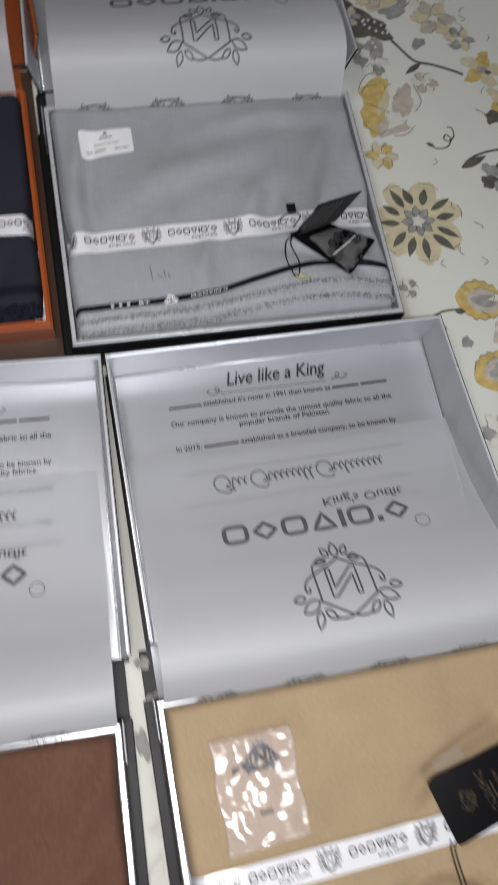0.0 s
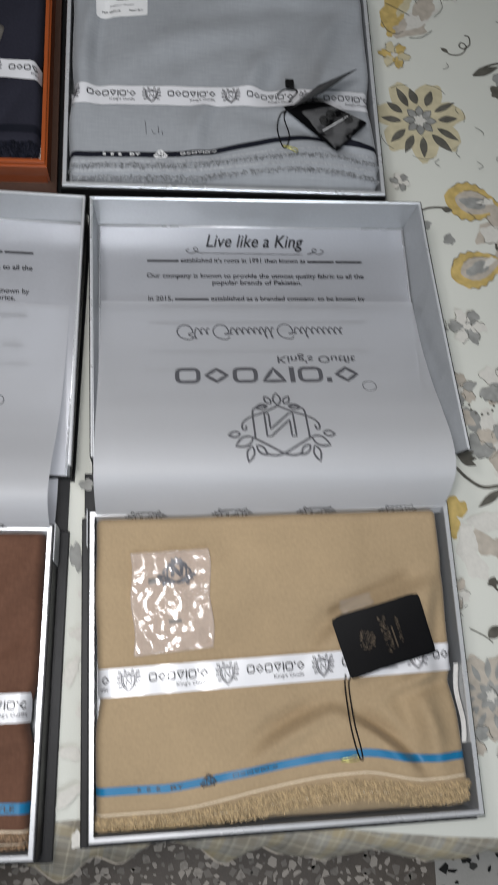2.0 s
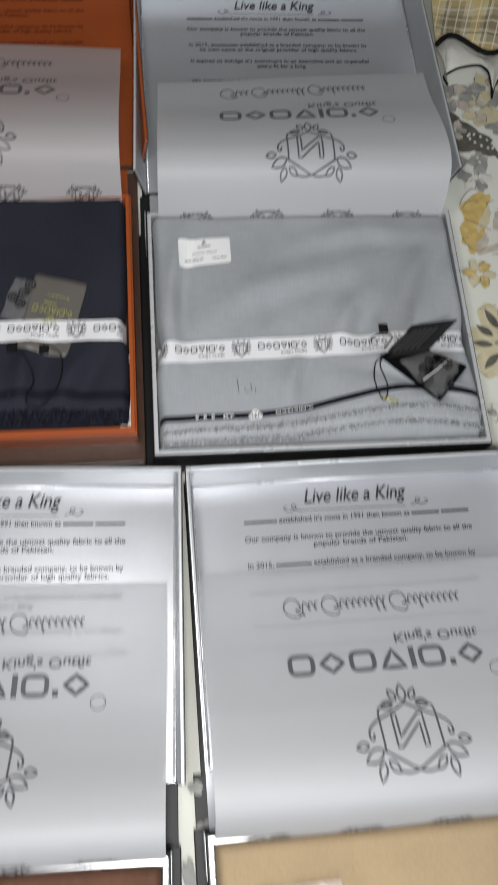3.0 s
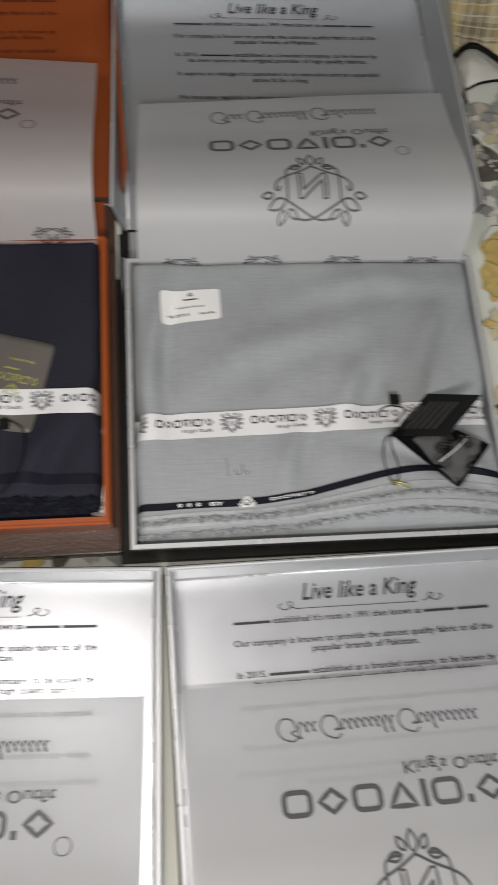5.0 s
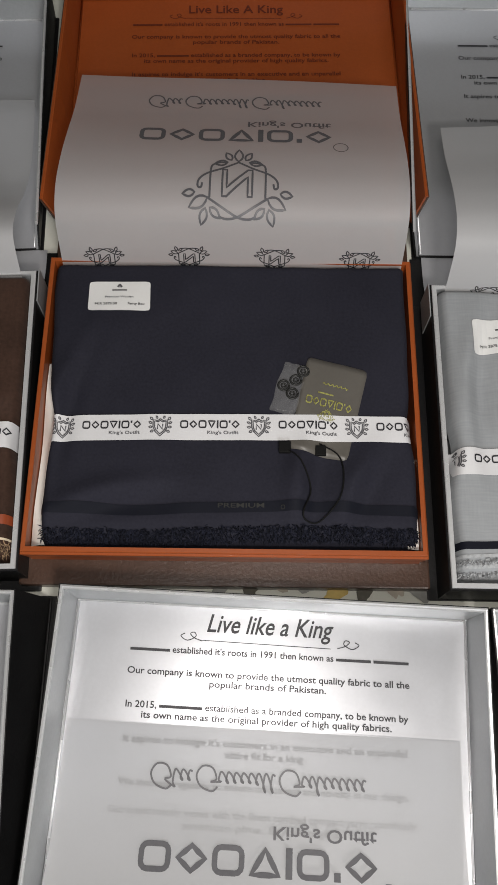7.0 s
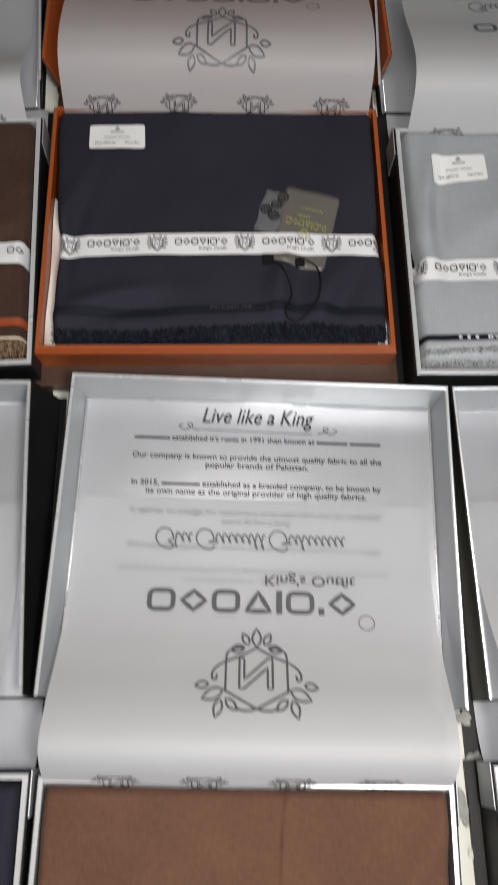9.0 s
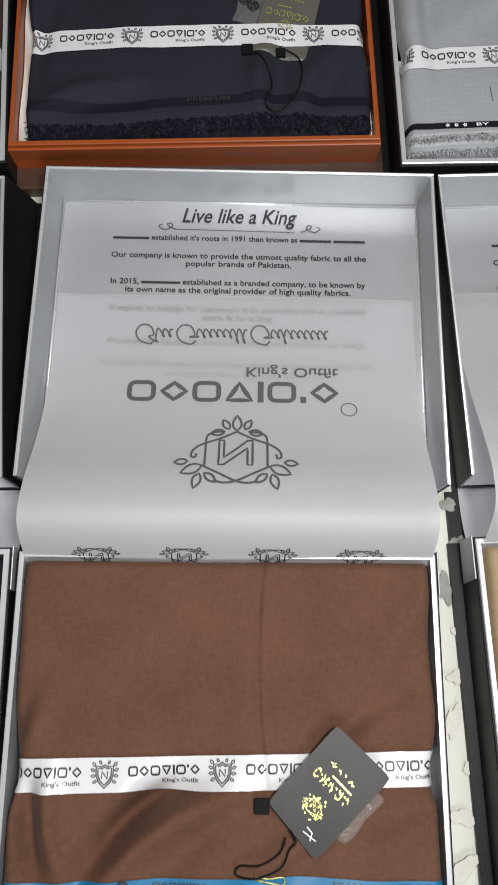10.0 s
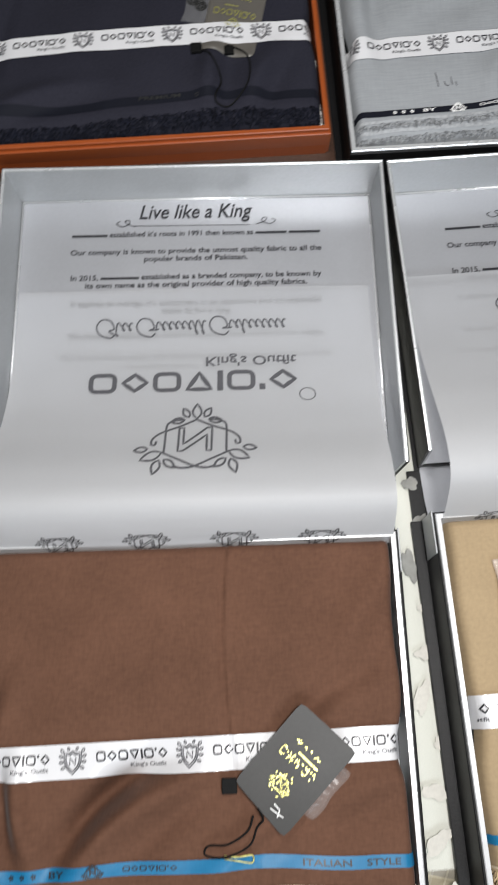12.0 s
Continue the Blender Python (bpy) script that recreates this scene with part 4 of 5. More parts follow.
def foil_marks(fn, w, h, material, parent, seed, turned=False, dropped=0.45):
    """A maker's mark in foil: script, bar, frames and crest, as plain shapes broken into flakes."""
    g = [moved(wordmark(w * 0.62 if not turned else h * 0.62, 0.0065), 0.0, 0.003), moved(crest(0.017, 0.035), 0.0, -0.0125), moved(bar(-0.008, 0.008, -0.0006, 0.0006), 0.004, 0.0085),
         moved(stroke([(-0.010 + 0.0011 * k, 0.0010 * math.sin(k * 2.1)) for k in range(19)], 0.0009), 0.0, 0.0135)]
    rnd = random.Random(seed)
    flakes = [blob(x + rnd.uniform(-0.0008, 0.0008), y + rnd.uniform(-0.0016, 0.0016), rnd.uniform(0.0005, 0.0012), rnd.uniform(0.0004, 0.0007), rnd.uniform(0, 180), 0.3, 8, seed * 40 + k)
              for k, (x, y) in enumerate([(-0.012 + 0.0022 * k, 0.0035) for k in range(12)] + [(0.0065 * math.cos(k * 0.57), -0.0125 + 0.0065 * math.sin(k * 0.57)) for k in range(11)] + [(-0.007 + 0.0045 * k, 0.0135) for k in range(4)])]
    geo = join(*g)
    geo = join((geo[0], [q for q in geo[1] if rnd.random() > dropped]), *flakes)
    if turned:
        geo = moved(geo, 0, 0, ang=-90)
    print_on("foil_mark", geo, fn, w, h, material, parent)


def buttons(fn, w, h, parent, spots):
    for x, y in spots:
        c = fn(0.5 + x / w, 0.5 - y / h, 0.0012)
        geo = join(tube([c + Vector((0.0042 * math.cos(k * 0.524), 0.0042 * math.sin(k * 0.524), 0)) for k in range(13)], 0.0009, 5),
                   tube([c + Vector((0.0018 * math.cos(k * 0.785), 0.0018 * math.sin(k * 0.785), -0.0002)) for k in range(9)], 0.0007, 5))
        part("spare_button", geo, M["card_grey"], parent, "spare button in the bag", smooth=True)


# tan: black folded card
tag = thing("hang_tag", "black folded swing tag with black cord on tan fabric", "tag", "swing tags", A["tan"])
geo, fn = patch("tan", [(0.231, -0.384), (0.297, -0.366), (0.310, -0.412), (0.243, -0.430)], 0.0040, 0.05, 12, drape=0.0)
part("back_card", geo, M["card_black"], tag)
geo, fn = patch("tan", [(0.228, -0.386), (0.294, -0.366), (0.307, -0.410), (0.241, -0.432)], 0.0065, 0.05, 12, drape=0.0)
card = part("front_card", geo, M["card_black"], tag)
foil_marks(fn, 0.069, 0.047, M["ink_bronze"], card, 1, True)
cord_on("tan", [(0.239, -0.428), (0.238, -0.437), (0.240, -0.465), (0.245, -0.486), (0.248, -0.489), (0.247, -0.480), (0.243, -0.462), (0.241, -0.437), (0.243, -0.428)], tag)
pin_on("tan", (0.238, -0.489), tag, 10)
g2, fn2 = patch("tan", [(0.236, -0.372), (0.262, -0.364), (0.264, -0.374), (0.238, -0.382)], 0.0040, 0.05, 10, 0.0006, drape=0.2)
part("button_bag", g2, M["film"], tag, "clear plastic button bag", smooth=True)

# brown: charcoal card with gold foil
tag = thing("hang_tag", "charcoal swing tag with gold foil print on brown fabric", "tag", "swing tags", A["brown"])
g2, fn2 = patch("brown", [(-0.060, -0.446), (-0.034, -0.466), (-0.059, -0.493), (-0.085, -0.473)], 0.0022, 0.05, 12, 0.0007, drape=0.3)
part("button_bag", g2, M["film"], tag, "clear plastic button bag", smooth=True)
geo, fn = patch("brown", [(-0.107, -0.468), (-0.063, -0.423), (-0.030, -0.454), (-0.078, -0.501)], 0.0055, 0.05, 12, drape=0.0)
card = part("card", geo, M["card_grey"], tag)
foil_marks(fn, 0.066, 0.046, M["gold"], card, 2, True)
print_on("tag_loop", join(stroke([(-0.0275, -0.0050), (-0.0265, -0.0105), (-0.0255, -0.0150)], 0.0007), stroke([(-0.0240, -0.0050), (-0.0240, -0.0100), (-0.0280, -0.0120)], 0.0009)), fn, 0.066, 0.046, M["label"], card)
cord_on("brown", [(-0.093, -0.484, 0.006), (-0.090, -0.490, 0.004), (-0.094, -0.495), (-0.099, -0.505), (-0.114, -0.511), (-0.126, -0.510), (-0.124, -0.505), (-0.112, -0.504), (-0.100, -0.497), (-0.096, -0.488, 0.004)], tag)
clip_on("brown", (-0.1105, -0.4715), tag, 0.0095)
pin_on("brown", (-0.106, -0.512), tag, 0, 0.017)

# navy: taupe card slid under the ribbon
tag = thing("hang_tag", "taupe swing tag with gold foil print under the ribbon", "tag", "swing tags", A["navy"])
geo, fn = patch("navy", [(-0.108, 0.173), (-0.061, 0.163), (-0.077, 0.088), (-0.122, 0.096)], 0.0012, 0.06, 16, thick=0.0003)
card = part("card", geo, M["card_taupe"], tag, smooth=True)
gm = [moved(wordmark(0.036, 0.0070), 0.0, 0.004), moved(bar(-0.006, 0.006, -0.0006, 0.0006), -0.004, 0.0115), moved(stroke([(-0.010 + 0.0011 * k, 0.0009 * math.sin(k * 2.1)) for k in range(19)], 0.0009), 0.002, 0.0195), moved(crest(0.014, 0.035), 0, -0.006)]
print_on("foil_mark", join(*gm), fn, 0.047, 0.077, M["gold"], card, 0.0004)
g2, fn2 = patch("navy", [(-0.126, 0.168), (-0.107, 0.163), (-0.118, 0.122), (-0.137, 0.127)], 0.0016, 0.05, 12, 0.0006)
bag = part("button_bag", g2, M["film"], tag, "clear plastic button bag", smooth=True)
buttons(fn2, 0.020, 0.042, bag, ((0.003, 0.008), (-0.004, 0.001), (0.004, -0.004), (0.006, 0.016)))
clip_on("navy", (-0.124, 0.096), tag, 0.009)
clip_on("navy", (-0.097, 0.0955), tag, 0.008, 0.0035)
cord_on("navy", [(-0.124, 0.096), (-0.112, 0.085), (-0.104, 0.065), (-0.109, 0.048), (-0.107, 0.041), (-0.097, 0.041), (-0.083, 0.058), (-0.080, 0.078), (-0.084, 0.093), (-0.098, 0.101)], tag)

# grey: black folded tag standing half open, with its button bag
tag = thing("hang_tag", "black folded swing tag half open with clear button bag", "tag", "swing tags", A["grey"])


def card3(corners, thick=0.0005):
    c = [A["grey"].inverted() @ Vector(p) for p in corners]
    nrm = (c[1] - c[0]).cross(c[3] - c[0]).normalized() * thick

    def fn(u, v, up=0.0):
        return (c[0] * (1 - u) + c[1] * u) * (1 - v) + (c[3] * (1 - u) + c[2] * u) * v + nrm.normalized() * up
    return prism([q - nrm for q in c], c), fn


geo, fn = card3([(0.1985, 0.085, 0.051), (0.228, 0.064, 0.110), (0.262, 0.100, 0.100), (0.2365, 0.1215, 0.050)])
up_card = part("front_card", geo, M["card_black"], tag)
for k in range(6):
    laid("print_bar", bar(0.16 + 0.11 * k, 0.19 + 0.11 * k, 0.15 if k else 0.35, 0.80 if k else 0.7), lambda x, y: fn(x, y, -0.0012), M["card_taupe"], up_card)
    laid("print_bar", bar(0.16 + 0.11 * k, 0.19 + 0.11 * k, 0.15 if k else 0.35, 0.80 if k else 0.7), lambda x, y: fn(x, y, 0.0006), M["card_taupe"], up_card)
geo, fn = patch("grey", [(0.199, 0.083), (0.238, 0.093), (0.281, 0.074), (0.249, 0.037)], 0.0035, 0.04, 12, drape=0.15)
part("back_card", geo, M["card_black"], tag)
geo, fn = patch("grey", [(0.216, 0.077), (0.253, 0.090), (0.280, 0.073), (0.248, 0.039)], 0.0052, 0.04, 12, 0.0006, drape=0.15)
bag = part("button_bag", geo, M["film"], tag, "clear plastic button bag", smooth=True)
buttons(fn, 0.042, 0.047, bag, ((-0.008, 0.006), (0.002, 0.010), (0.012, -0.004)))
part("bag_seam", tube([fn(0.1, 0.55, 0.0008), fn(0.5, 0.55, 0.0008), fn(0.95, 0.50, 0.0008)], 0.0005, 5), M["label"], bag)
cord_on("grey", [(0.203, 0.084), (0.198, 0.080), (0.195, 0.064), (0.199, 0.045), (0.203, 0.044), (0.206, 0.057), (0.202, 0.078), (0.205, 0.084, 0.004)], tag)
cord_on("grey", [(0.196, 0.106), (0.203, 0.108, 0.004), (0.214, 0.103, 0.008), (0.206, 0.092, 0.004)], tag)
clip_on("grey", (0.207, 0.112), tag, 0.008, 0.010)
pin_on("grey", (0.206, 0.043), tag, -15, 0.014)

# handwritten chalk mark on the grey fabric
mark = thing("pen_mark", "small handwritten pencil mark on grey fabric", "pen mark", "", A["grey"])
pts = [[(0.0, 0.010), (0.0006, 0.004), (0.001, -0.004)], [(0.006, 0.001), (0.0075, -0.003), (0.010, -0.003)], [(0.012, 0.005), (0.0125, -0.003)], [(0.0155, 0.000), (0.016, -0.004)]]
part("pen_line", join(*[([Vector((p[0] - 0.075, p[1] - 0.068, F["grey"](p[0] - 0.075, p[1] - 0.068) + 0.0008)) for p in g[0]], g[1]) for g in [stroke(smooth_line([(*q, 0) for q in s], 4), 0.0006) for s in pts]]), M["ink_grey"], mark)

# crinkled clear sticker on the tan fabric
st = thing("film_sticker", "crinkled clear plastic sticker with grey print on tan fabric", "sticker", "", A["tan"])
geo, fn = patch("tan", [(0.0705, -0.3350), (0.1320, -0.3310), (0.1370, -0.4065), (0.0760, -0.4135)], 0.0024, 0.01, 40, 0.0009, thick=0.0002)
film = part("film", geo, M["film_pink"], st, smooth=True)
print_on("crest", moved(crest(0.030, 0.06), 0.004, 0.022), fn, 0.062, 0.077, M["ink_grey"], film, 0.0006)
for mark_bar in (bar(-0.004, 0.006, -0.017, -0.0145), bar(-0.018, -0.012, 0.014, 0.018)):
    print_on("mark_bar", mark_bar, fn, 0.062, 0.077, M["card_taupe"], film, 0.0006)

# white tissue showing beside the navy fabric, and clear film at the front of the tan one
x0, y0 = -B["navy"][3] / 2, -B["navy"][4] / 2
tis = thing("tissue_paper", "white tissue paper tucked beside navy fabric", "tissue paper", "", A["navy"])
part("left_fold", grid(6, 20, lambda u, v: Vector((x0 + 0.0045 + 0.012 * u, y0 + 0.006 + 0.15 * v, 0.030 + 0.006 * u * (1 - v) + 0.0025 * math.sin(9 * v + 3 * u)))), M["paper"], tis, smooth=True)
part("right_fold", grid(5, 14, lambda u, v: Vector((-x0 - 0.0045 - 0.009 * u, y0 + 0.006 + 0.07 * v, 0.034 + 0.004 * u * (1 - v) + 0.002 * math.sin(8 * v)))), M["paper"], tis, smooth=True)
x0, y0 = B["tan"][3] / 2, -B["tan"][4] / 2
fm = thing("plastic_wrap", "crumpled clear plastic wrap at the front of tan fabric", "plastic wrap", "", A["tan"])
part("film", grid(50, 10, lambda u, v: Vector((-0.02 + (x0 - 0.014 + 0.01) * u, y0 + 0.005 + 0.017 * v * (0.4 + 0.6 * u), 0.022 + 0.014 * v + 0.008 * noise.noise(Vector((u * 22, v * 6, 2.0))) + 0.003 * noise.noise(Vector((u * 60, v * 14, 5.0)))))), M["film_crinkled"], fm)
# a white strip stands for the glint along the film's side
part("side_fold", grid(8, 24, lambda u, v: Vector((x0 - 0.0045 - 0.005 * u, -0.070 + 0.060 * v, 0.036 + 0.004 * math.sin(7 * v) + 0.003 * u))), M["paper"], fm, "white strip painted for a glint on the film", smooth=True)

# ---- printed flowers of the tablecloth ----
LAYER = [0.0]


def ink_down(name, geo, material):
    """Lays printed shapes on the cloth, each piece a hair above the one before."""
    LAYER[0] = LAYER[0] + 0.000006
    v, f = geo
    rise, last = {}, 0.0
    for q in f:
        known = [rise[i] for i in q if i in rise]
        h = known[0] if known else last + 0.0000015
        last = max(last, h)
        for i in q:
            rise.setdefault(i, h)
    part(name, ([Vector((p[0], p[1], 0.0004 + LAYER[0] + rise[i])) for i, p in enumerate(v)], f), M[material], cloth)


def outlines(strokes, material):
    for geo in strokes:
        ink_down("print_outline", geo, material)


def flower(cx, cy, r, seed, dark="p_dark", wash="p_cream"):
    rnd = random.Random(seed)
    ink_down("print_petals", join(*[blob(cx + 0.60 * r * math.cos(g), cy + 0.60 * r * math.sin(g), 0.46 * r, 0.34 * r, math.degrees(g), 0.14, 24, seed + k) for k, g in ((k, k * 2 * math.pi / 7 + 0.3) for k in range(7))]), wash)
    outlines([stroke([(cx + 0.60 * r * math.cos(g) + 0.47 * r * (math.cos(g + a)), cy + 0.60 * r * math.sin(g) + 0.40 * r * math.sin(g + a)) for a in [q * 0.18 - 0.7 for q in range(rnd.randint(3, 8))]], 0.0006) for g in [k * 2 * math.pi / 7 + 0.3 for k in range(7)]], dark)
    ink_down("print_leaves", join(*[leaf(cx + 0.42 * r * math.cos(g), cy + 0.42 * r * math.sin(g), rnd.uniform(0.44, 0.62) * r, rnd.uniform(0.15, 0.21) * r, math.degrees(g) + rnd.uniform(-14, 14)) for g in [k * 2 * math.pi / 12 + 0.1 for k in range(12)]]), dark)
    ink_down("print_centre", join(*[leaf(cx + 0.10 * r * math.cos(g), cy + 0.10 * r * math.sin(g), 0.30 * r, 0.20 * r, math.degrees(g)) for g in [k * 2 * math.pi / 8 for k in range(8)]]), "p_grey")
    ink_down("print_centre", join(*[stroke(leaf_ring(cx + 0.10 * r * math.cos(g), cy + 0.10 * r * math.sin(g), 0.28 * r, 0.18 * r, math.degrees(g)), 0.0007, True) for g in [k * 2 * math.pi / 8 for k in range(8)]]), dark)
    ink_down("print_centre", join(*[leaf(cx, cy, 0.17 * r, 0.09 * r, k * 72) for k in range(5)]), "p_white")


def scalloped(cx, cy, l, w, ang, wave, n=34):
    """A pointed petal with a scalloped edge, its tip at (cx, cy)."""
    c, s = math.cos(radians(ang)), math.sin(radians(ang))
    up = []
    for k in range(n + 1):
        t = k / n
        up.append((l * t, w / 2 * math.sin(math.pi * t ** 0.7) * (1 + wave * math.sin(t * 44)) + 0.0))
    ring = up + [(x, -y) for x, y in up[-2:0:-1]]
    return [Vector((cx + c * x - s * y, cy + s * x + c * y)) for x, y in ring]


def edged_petal(cx, cy, l, w, ang, seed):
    r = scalloped(cx, cy, l, w, ang, 0.06)
    d = Vector((math.cos(radians(ang)), math.sin(radians(ang))))
    ink_down("print_petals", (r, [tuple(range(len(r)))]), "p_yellow")
    q = scalloped(cx + d.x * l * 0.17, cy + d.y * l * 0.17, l * 0.74, w * 0.62, ang, 0.02)
    ink_down("print_petals", (q, [tuple(range(len(q)))]), "p_beige")
    ink_down("print_petals", blob(cx + d.x * l * 0.48, cy + d.y * l * 0.48, l * 0.22, w * 0.16, ang + 8, 0.2, 20, seed + 2), "p_grey")
    ink_down("print_petals", blob(cx + d.x * l * 0.62 + 0.004, cy + d.y * l * 0.62 + 0.004, l * 0.13, w * 0.08, ang + 20, 0.3, 20, seed + 3), "p_white")
    outlines([stroke(r[3:22], 0.0007), stroke(r[26:40], 0.0007), stroke(r[44:62], 0.0007), stroke(q[6:26], 0.0006)], "p_dark")


def vine(points, w=0.0022, material="p_dark"):
    ink_down("print_stem", stroke(smooth_line([(*p, 0) for p in points], 8), w), material)


def pebble(cx, cy, rx, ry, ang, seed, material):
    ink_down("print_patch", blob(cx, cy, rx, ry, ang, 0.25, 24, seed), material)


flower(0.355, 0.129, 0.047, 11)
vine([(0.388, 0.222), (0.396, 0.216), (0.408, 0.218), (0.414, 0.228), (0.409, 0.233), (0.406, 0.228), (0.411, 0.225), (0.418, 0.231), (0.418, 0.241), (0.413, 0.243)], 0.0016)
ink_down("print_leaves", leaf(0.393, 0.219, 0.010, 0.005, 150), "p_dark")
edged_petal(0.374, 0.040, 0.066, 0.044, -12, 21)
edged_petal(0.374, -0.052, 0.064, 0.040, 22, 24)
pebble(0.420, 0.000, 0.018, 0.012, 30, 27, "p_beige")
pebble(0.428, -0.010, 0.008, 0.013, 10, 28, "p_dark")
pebble(0.375, -0.010, 0.006, 0.006, 10, 29, "p_grey")
vine([(0.345, 0.020), (0.358, 0.025), (0.372, 0.026), (0.380, 0.024)], 0.0022)
ink_down("print_leaves", leaf(0.370, 0.025, 0.012, 0.007, -10), "p_dark")
pebble(0.352, 0.005, 0.006, 0.005, 20, 32, "p_grey")
# yellow and rosy petals beside the grey box, seed pod and branch behind
for k, (px, py, l, w, a, m) in enumerate(((0.340, 0.290, 0.050, 0.026, 62, "p_yellow"), (0.334, 0.262, 0.046, 0.026, 75, "p_yellow"), (0.350, 0.246, 0.044, 0.022, 20, "p_beige"), (0.348, 0.276, 0.034, 0.010, 60, "p_cream"),
                                          (0.364, 0.262, 0.044, 0.020, 40, "p_white"), (0.371, 0.279, 0.044, 0.022, 70, "p_beige"), (0.330, 0.240, 0.014, 0.010, 80, "p_yellow"))):
    pebble(px, py, l / 2, w / 2, a, 40 + k, m)
vine([(0.345, 0.300), (0.334, 0.300), (0.325, 0.290)], 0.0008)
pebble(0.346, 0.384, 0.032, 0.019, -32, 51, "p_dark")
ink_down("print_leaves", leaf(0.338, 0.398, 0.028, 0.014, 112), "p_dark")
ink_down("print_dots", join(*[blob(0.360 + 0.014 * math.cos(k * 0.52), 0.381 + 0.0065 * math.sin(k * 0.52) - 0.5 * 0.014 * math.cos(k * 0.52), 0.0017, 0.0017, 0, 0.1, 8, k) for k in range(12)]), "p_white")
vine([(0.368, 0.372), (0.382, 0.350), (0.396, 0.332), (0.416, 0.326), (0.436, 0.318), (0.448, 0.312)], 0.0034)
ink_down("print_leaves", leaf(0.402, 0.329, 0.026, 0.007, 215), "p_dark")
pebble(0.385, 0.405, 0.018, 0.012, 20, 55, "p_grey")
pebble(0.350, 0.350, 0.016, 0.012, 40, 56, "p_grey")
pebble(0.334, 0.345, 0.012, 0.014, 40, 57, "p_grey")
pebble(0.405, 0.356, 0.010, 0.006, 40, 58, "p_grey")
pebble(0.372, 0.420, 0.026, 0.015, 10, 59, "p_cream")
pebble(0.352, 0.448, 0.024, 0.012, 0, 60, "p_grey")
pebble(0.395, 0.436, 0.022, 0.008, 0, 61, "p_grey")
ink_down("print_dots", join(*[blob(0.342 + 0.012 * math.cos(k * 0.52), 0.352 + 0.012 * math.sin(k * 0.52), 0.0018, 0.0018, 0, 0.1, 8, k) for k in range(12)]), "p_white")
# small flowers to the side
for cx, cy, sd in ((0.472, 0.318, 70), (0.492, 0.275, 74)):
    for k in range(5):
        pebble(cx + 0.014 * math.cos(k * 1.257), cy + 0.014 * math.sin(k * 1.257), 0.012, 0.008, k * 72, sd + k, "p_yellow" if k % 2 else "p_cream")
    pebble(cx, cy, 0.006, 0.005, 0, sd + 9, "p_grey")
    pebble(cx + 0.006, cy - 0.004, 0.004, 0.003, 0, sd + 10, "p_dark")
pebble(0.470, 0.254, 0.011, 0.008, 30, 81, "p_dark")
vine([(0.418, 0.190), (0.428, 0.200), (0.446, 0.208), (0.470, 0.212), (0.490, 0.214)], 0.0026)
ink_down("print_leaves", leaf(0.418, 0.190, 0.034, 0.009, 25), "p_dark")
for k in range(5):
    pebble(0.456 + 0.012 * math.cos(k * 1.257 + 1), 0.176 + 0.012 * math.sin(k * 1.257 + 1), 0.010, 0.008, k * 72 + 57, 84 + k, "p_grey" if k % 2 else "p_dark")
# greys below, beside the tan box
for k in range(9):
    pebble(0.392 + 0.022 * math.cos(k * 0.7) , -0.175 - 0.008 * k + 0.012 * math.sin(k * 2.1), 0.013, 0.008, k * 40, 100 + k, ("p_grey", "p_beige", "p_white")[k % 3])
ink_down("print_dots", join(*[blob(0.392 + 0.012 * math.cos(k * 0.52), -0.185 + 0.009 * math.sin(k * 0.52), 0.0013, 0.0013, 0, 0.1, 8, k) for k in range(12)]), "p_dark")
ink_down("print_leaves", join(*[leaf(0.366, -0.238, 0.017, 0.007, a) for a in (-20, 5, 30, 55, 80)]), "p_dark")
vine([(0.362, -0.246), (0.372, -0.256), (0.386, -0.264), (0.405, -0.262)], 0.0030)
ink_down("print_leaves", leaf(0.404, -0.266, 0.030, 0.008, 215), "p_dark")
pebble(0.357, -0.284, 0.012, 0.010, 20, 120, "p_yellow")
pebble(0.352, -0.298, 0.009, 0.012, 20, 121, "p_yellow")
for k, (px, py, a) in enumerate(((0.386, -0.296, 10), (0.384, -0.316, -30), (0.372, -0.334, -60), (0.400, -0.322, -20), (0.366, -0.315, 80))):
    pebble(px, py, 0.017, 0.009, a, 123 + k, "p_beige" if k % 2 else "p_white")
vine([(0.386, -0.352), (0.392, -0.358), (0.400, -0.362), (0.410, -0.360)], 0.0022)
pebble(0.387, -0.350, 0.005, 0.004, 0, 130, "p_dark")
vine([(0.362, -0.390), (0.374, -0.396), (0.382, -0.402)], 0.0010)
ink_down("print_leaves", leaf(0.378, -0.398, 0.016, 0.010, 40), "p_dark")
flower(0.376, -0.446, 0.034, 131, "p_grey", "p_beige")
def blossom(cx, cy, r, seed, a="p_grey", b="p_beige"):
    rnd = random.Random(seed)
    for k in range(6):
        g = k * 1.047 + seed
        pebble(cx + 0.6 * r * math.cos(g), cy + 0.6 * r * math.sin(g), 0.48 * r, 0.33 * r, math.degrees(g), seed * 9 + k, b if k % 2 else a)
    outlines([stroke([(p.x, p.y) for p in blob(cx + 0.6 * r * math.cos(k * 1.047 + seed), cy + 0.6 * r * math.sin(k * 1.047 + seed), 0.48 * r, 0.33 * r, math.degrees(k * 1.047 + seed), 0.25, 24, seed * 9 + k)[0]][2:rnd.randint(9, 16)], 0.0006) for k in range(6)], "p_dark")
    pebble(cx, cy, 0.22 * r, 0.18 * r, 0, seed, "p_white")


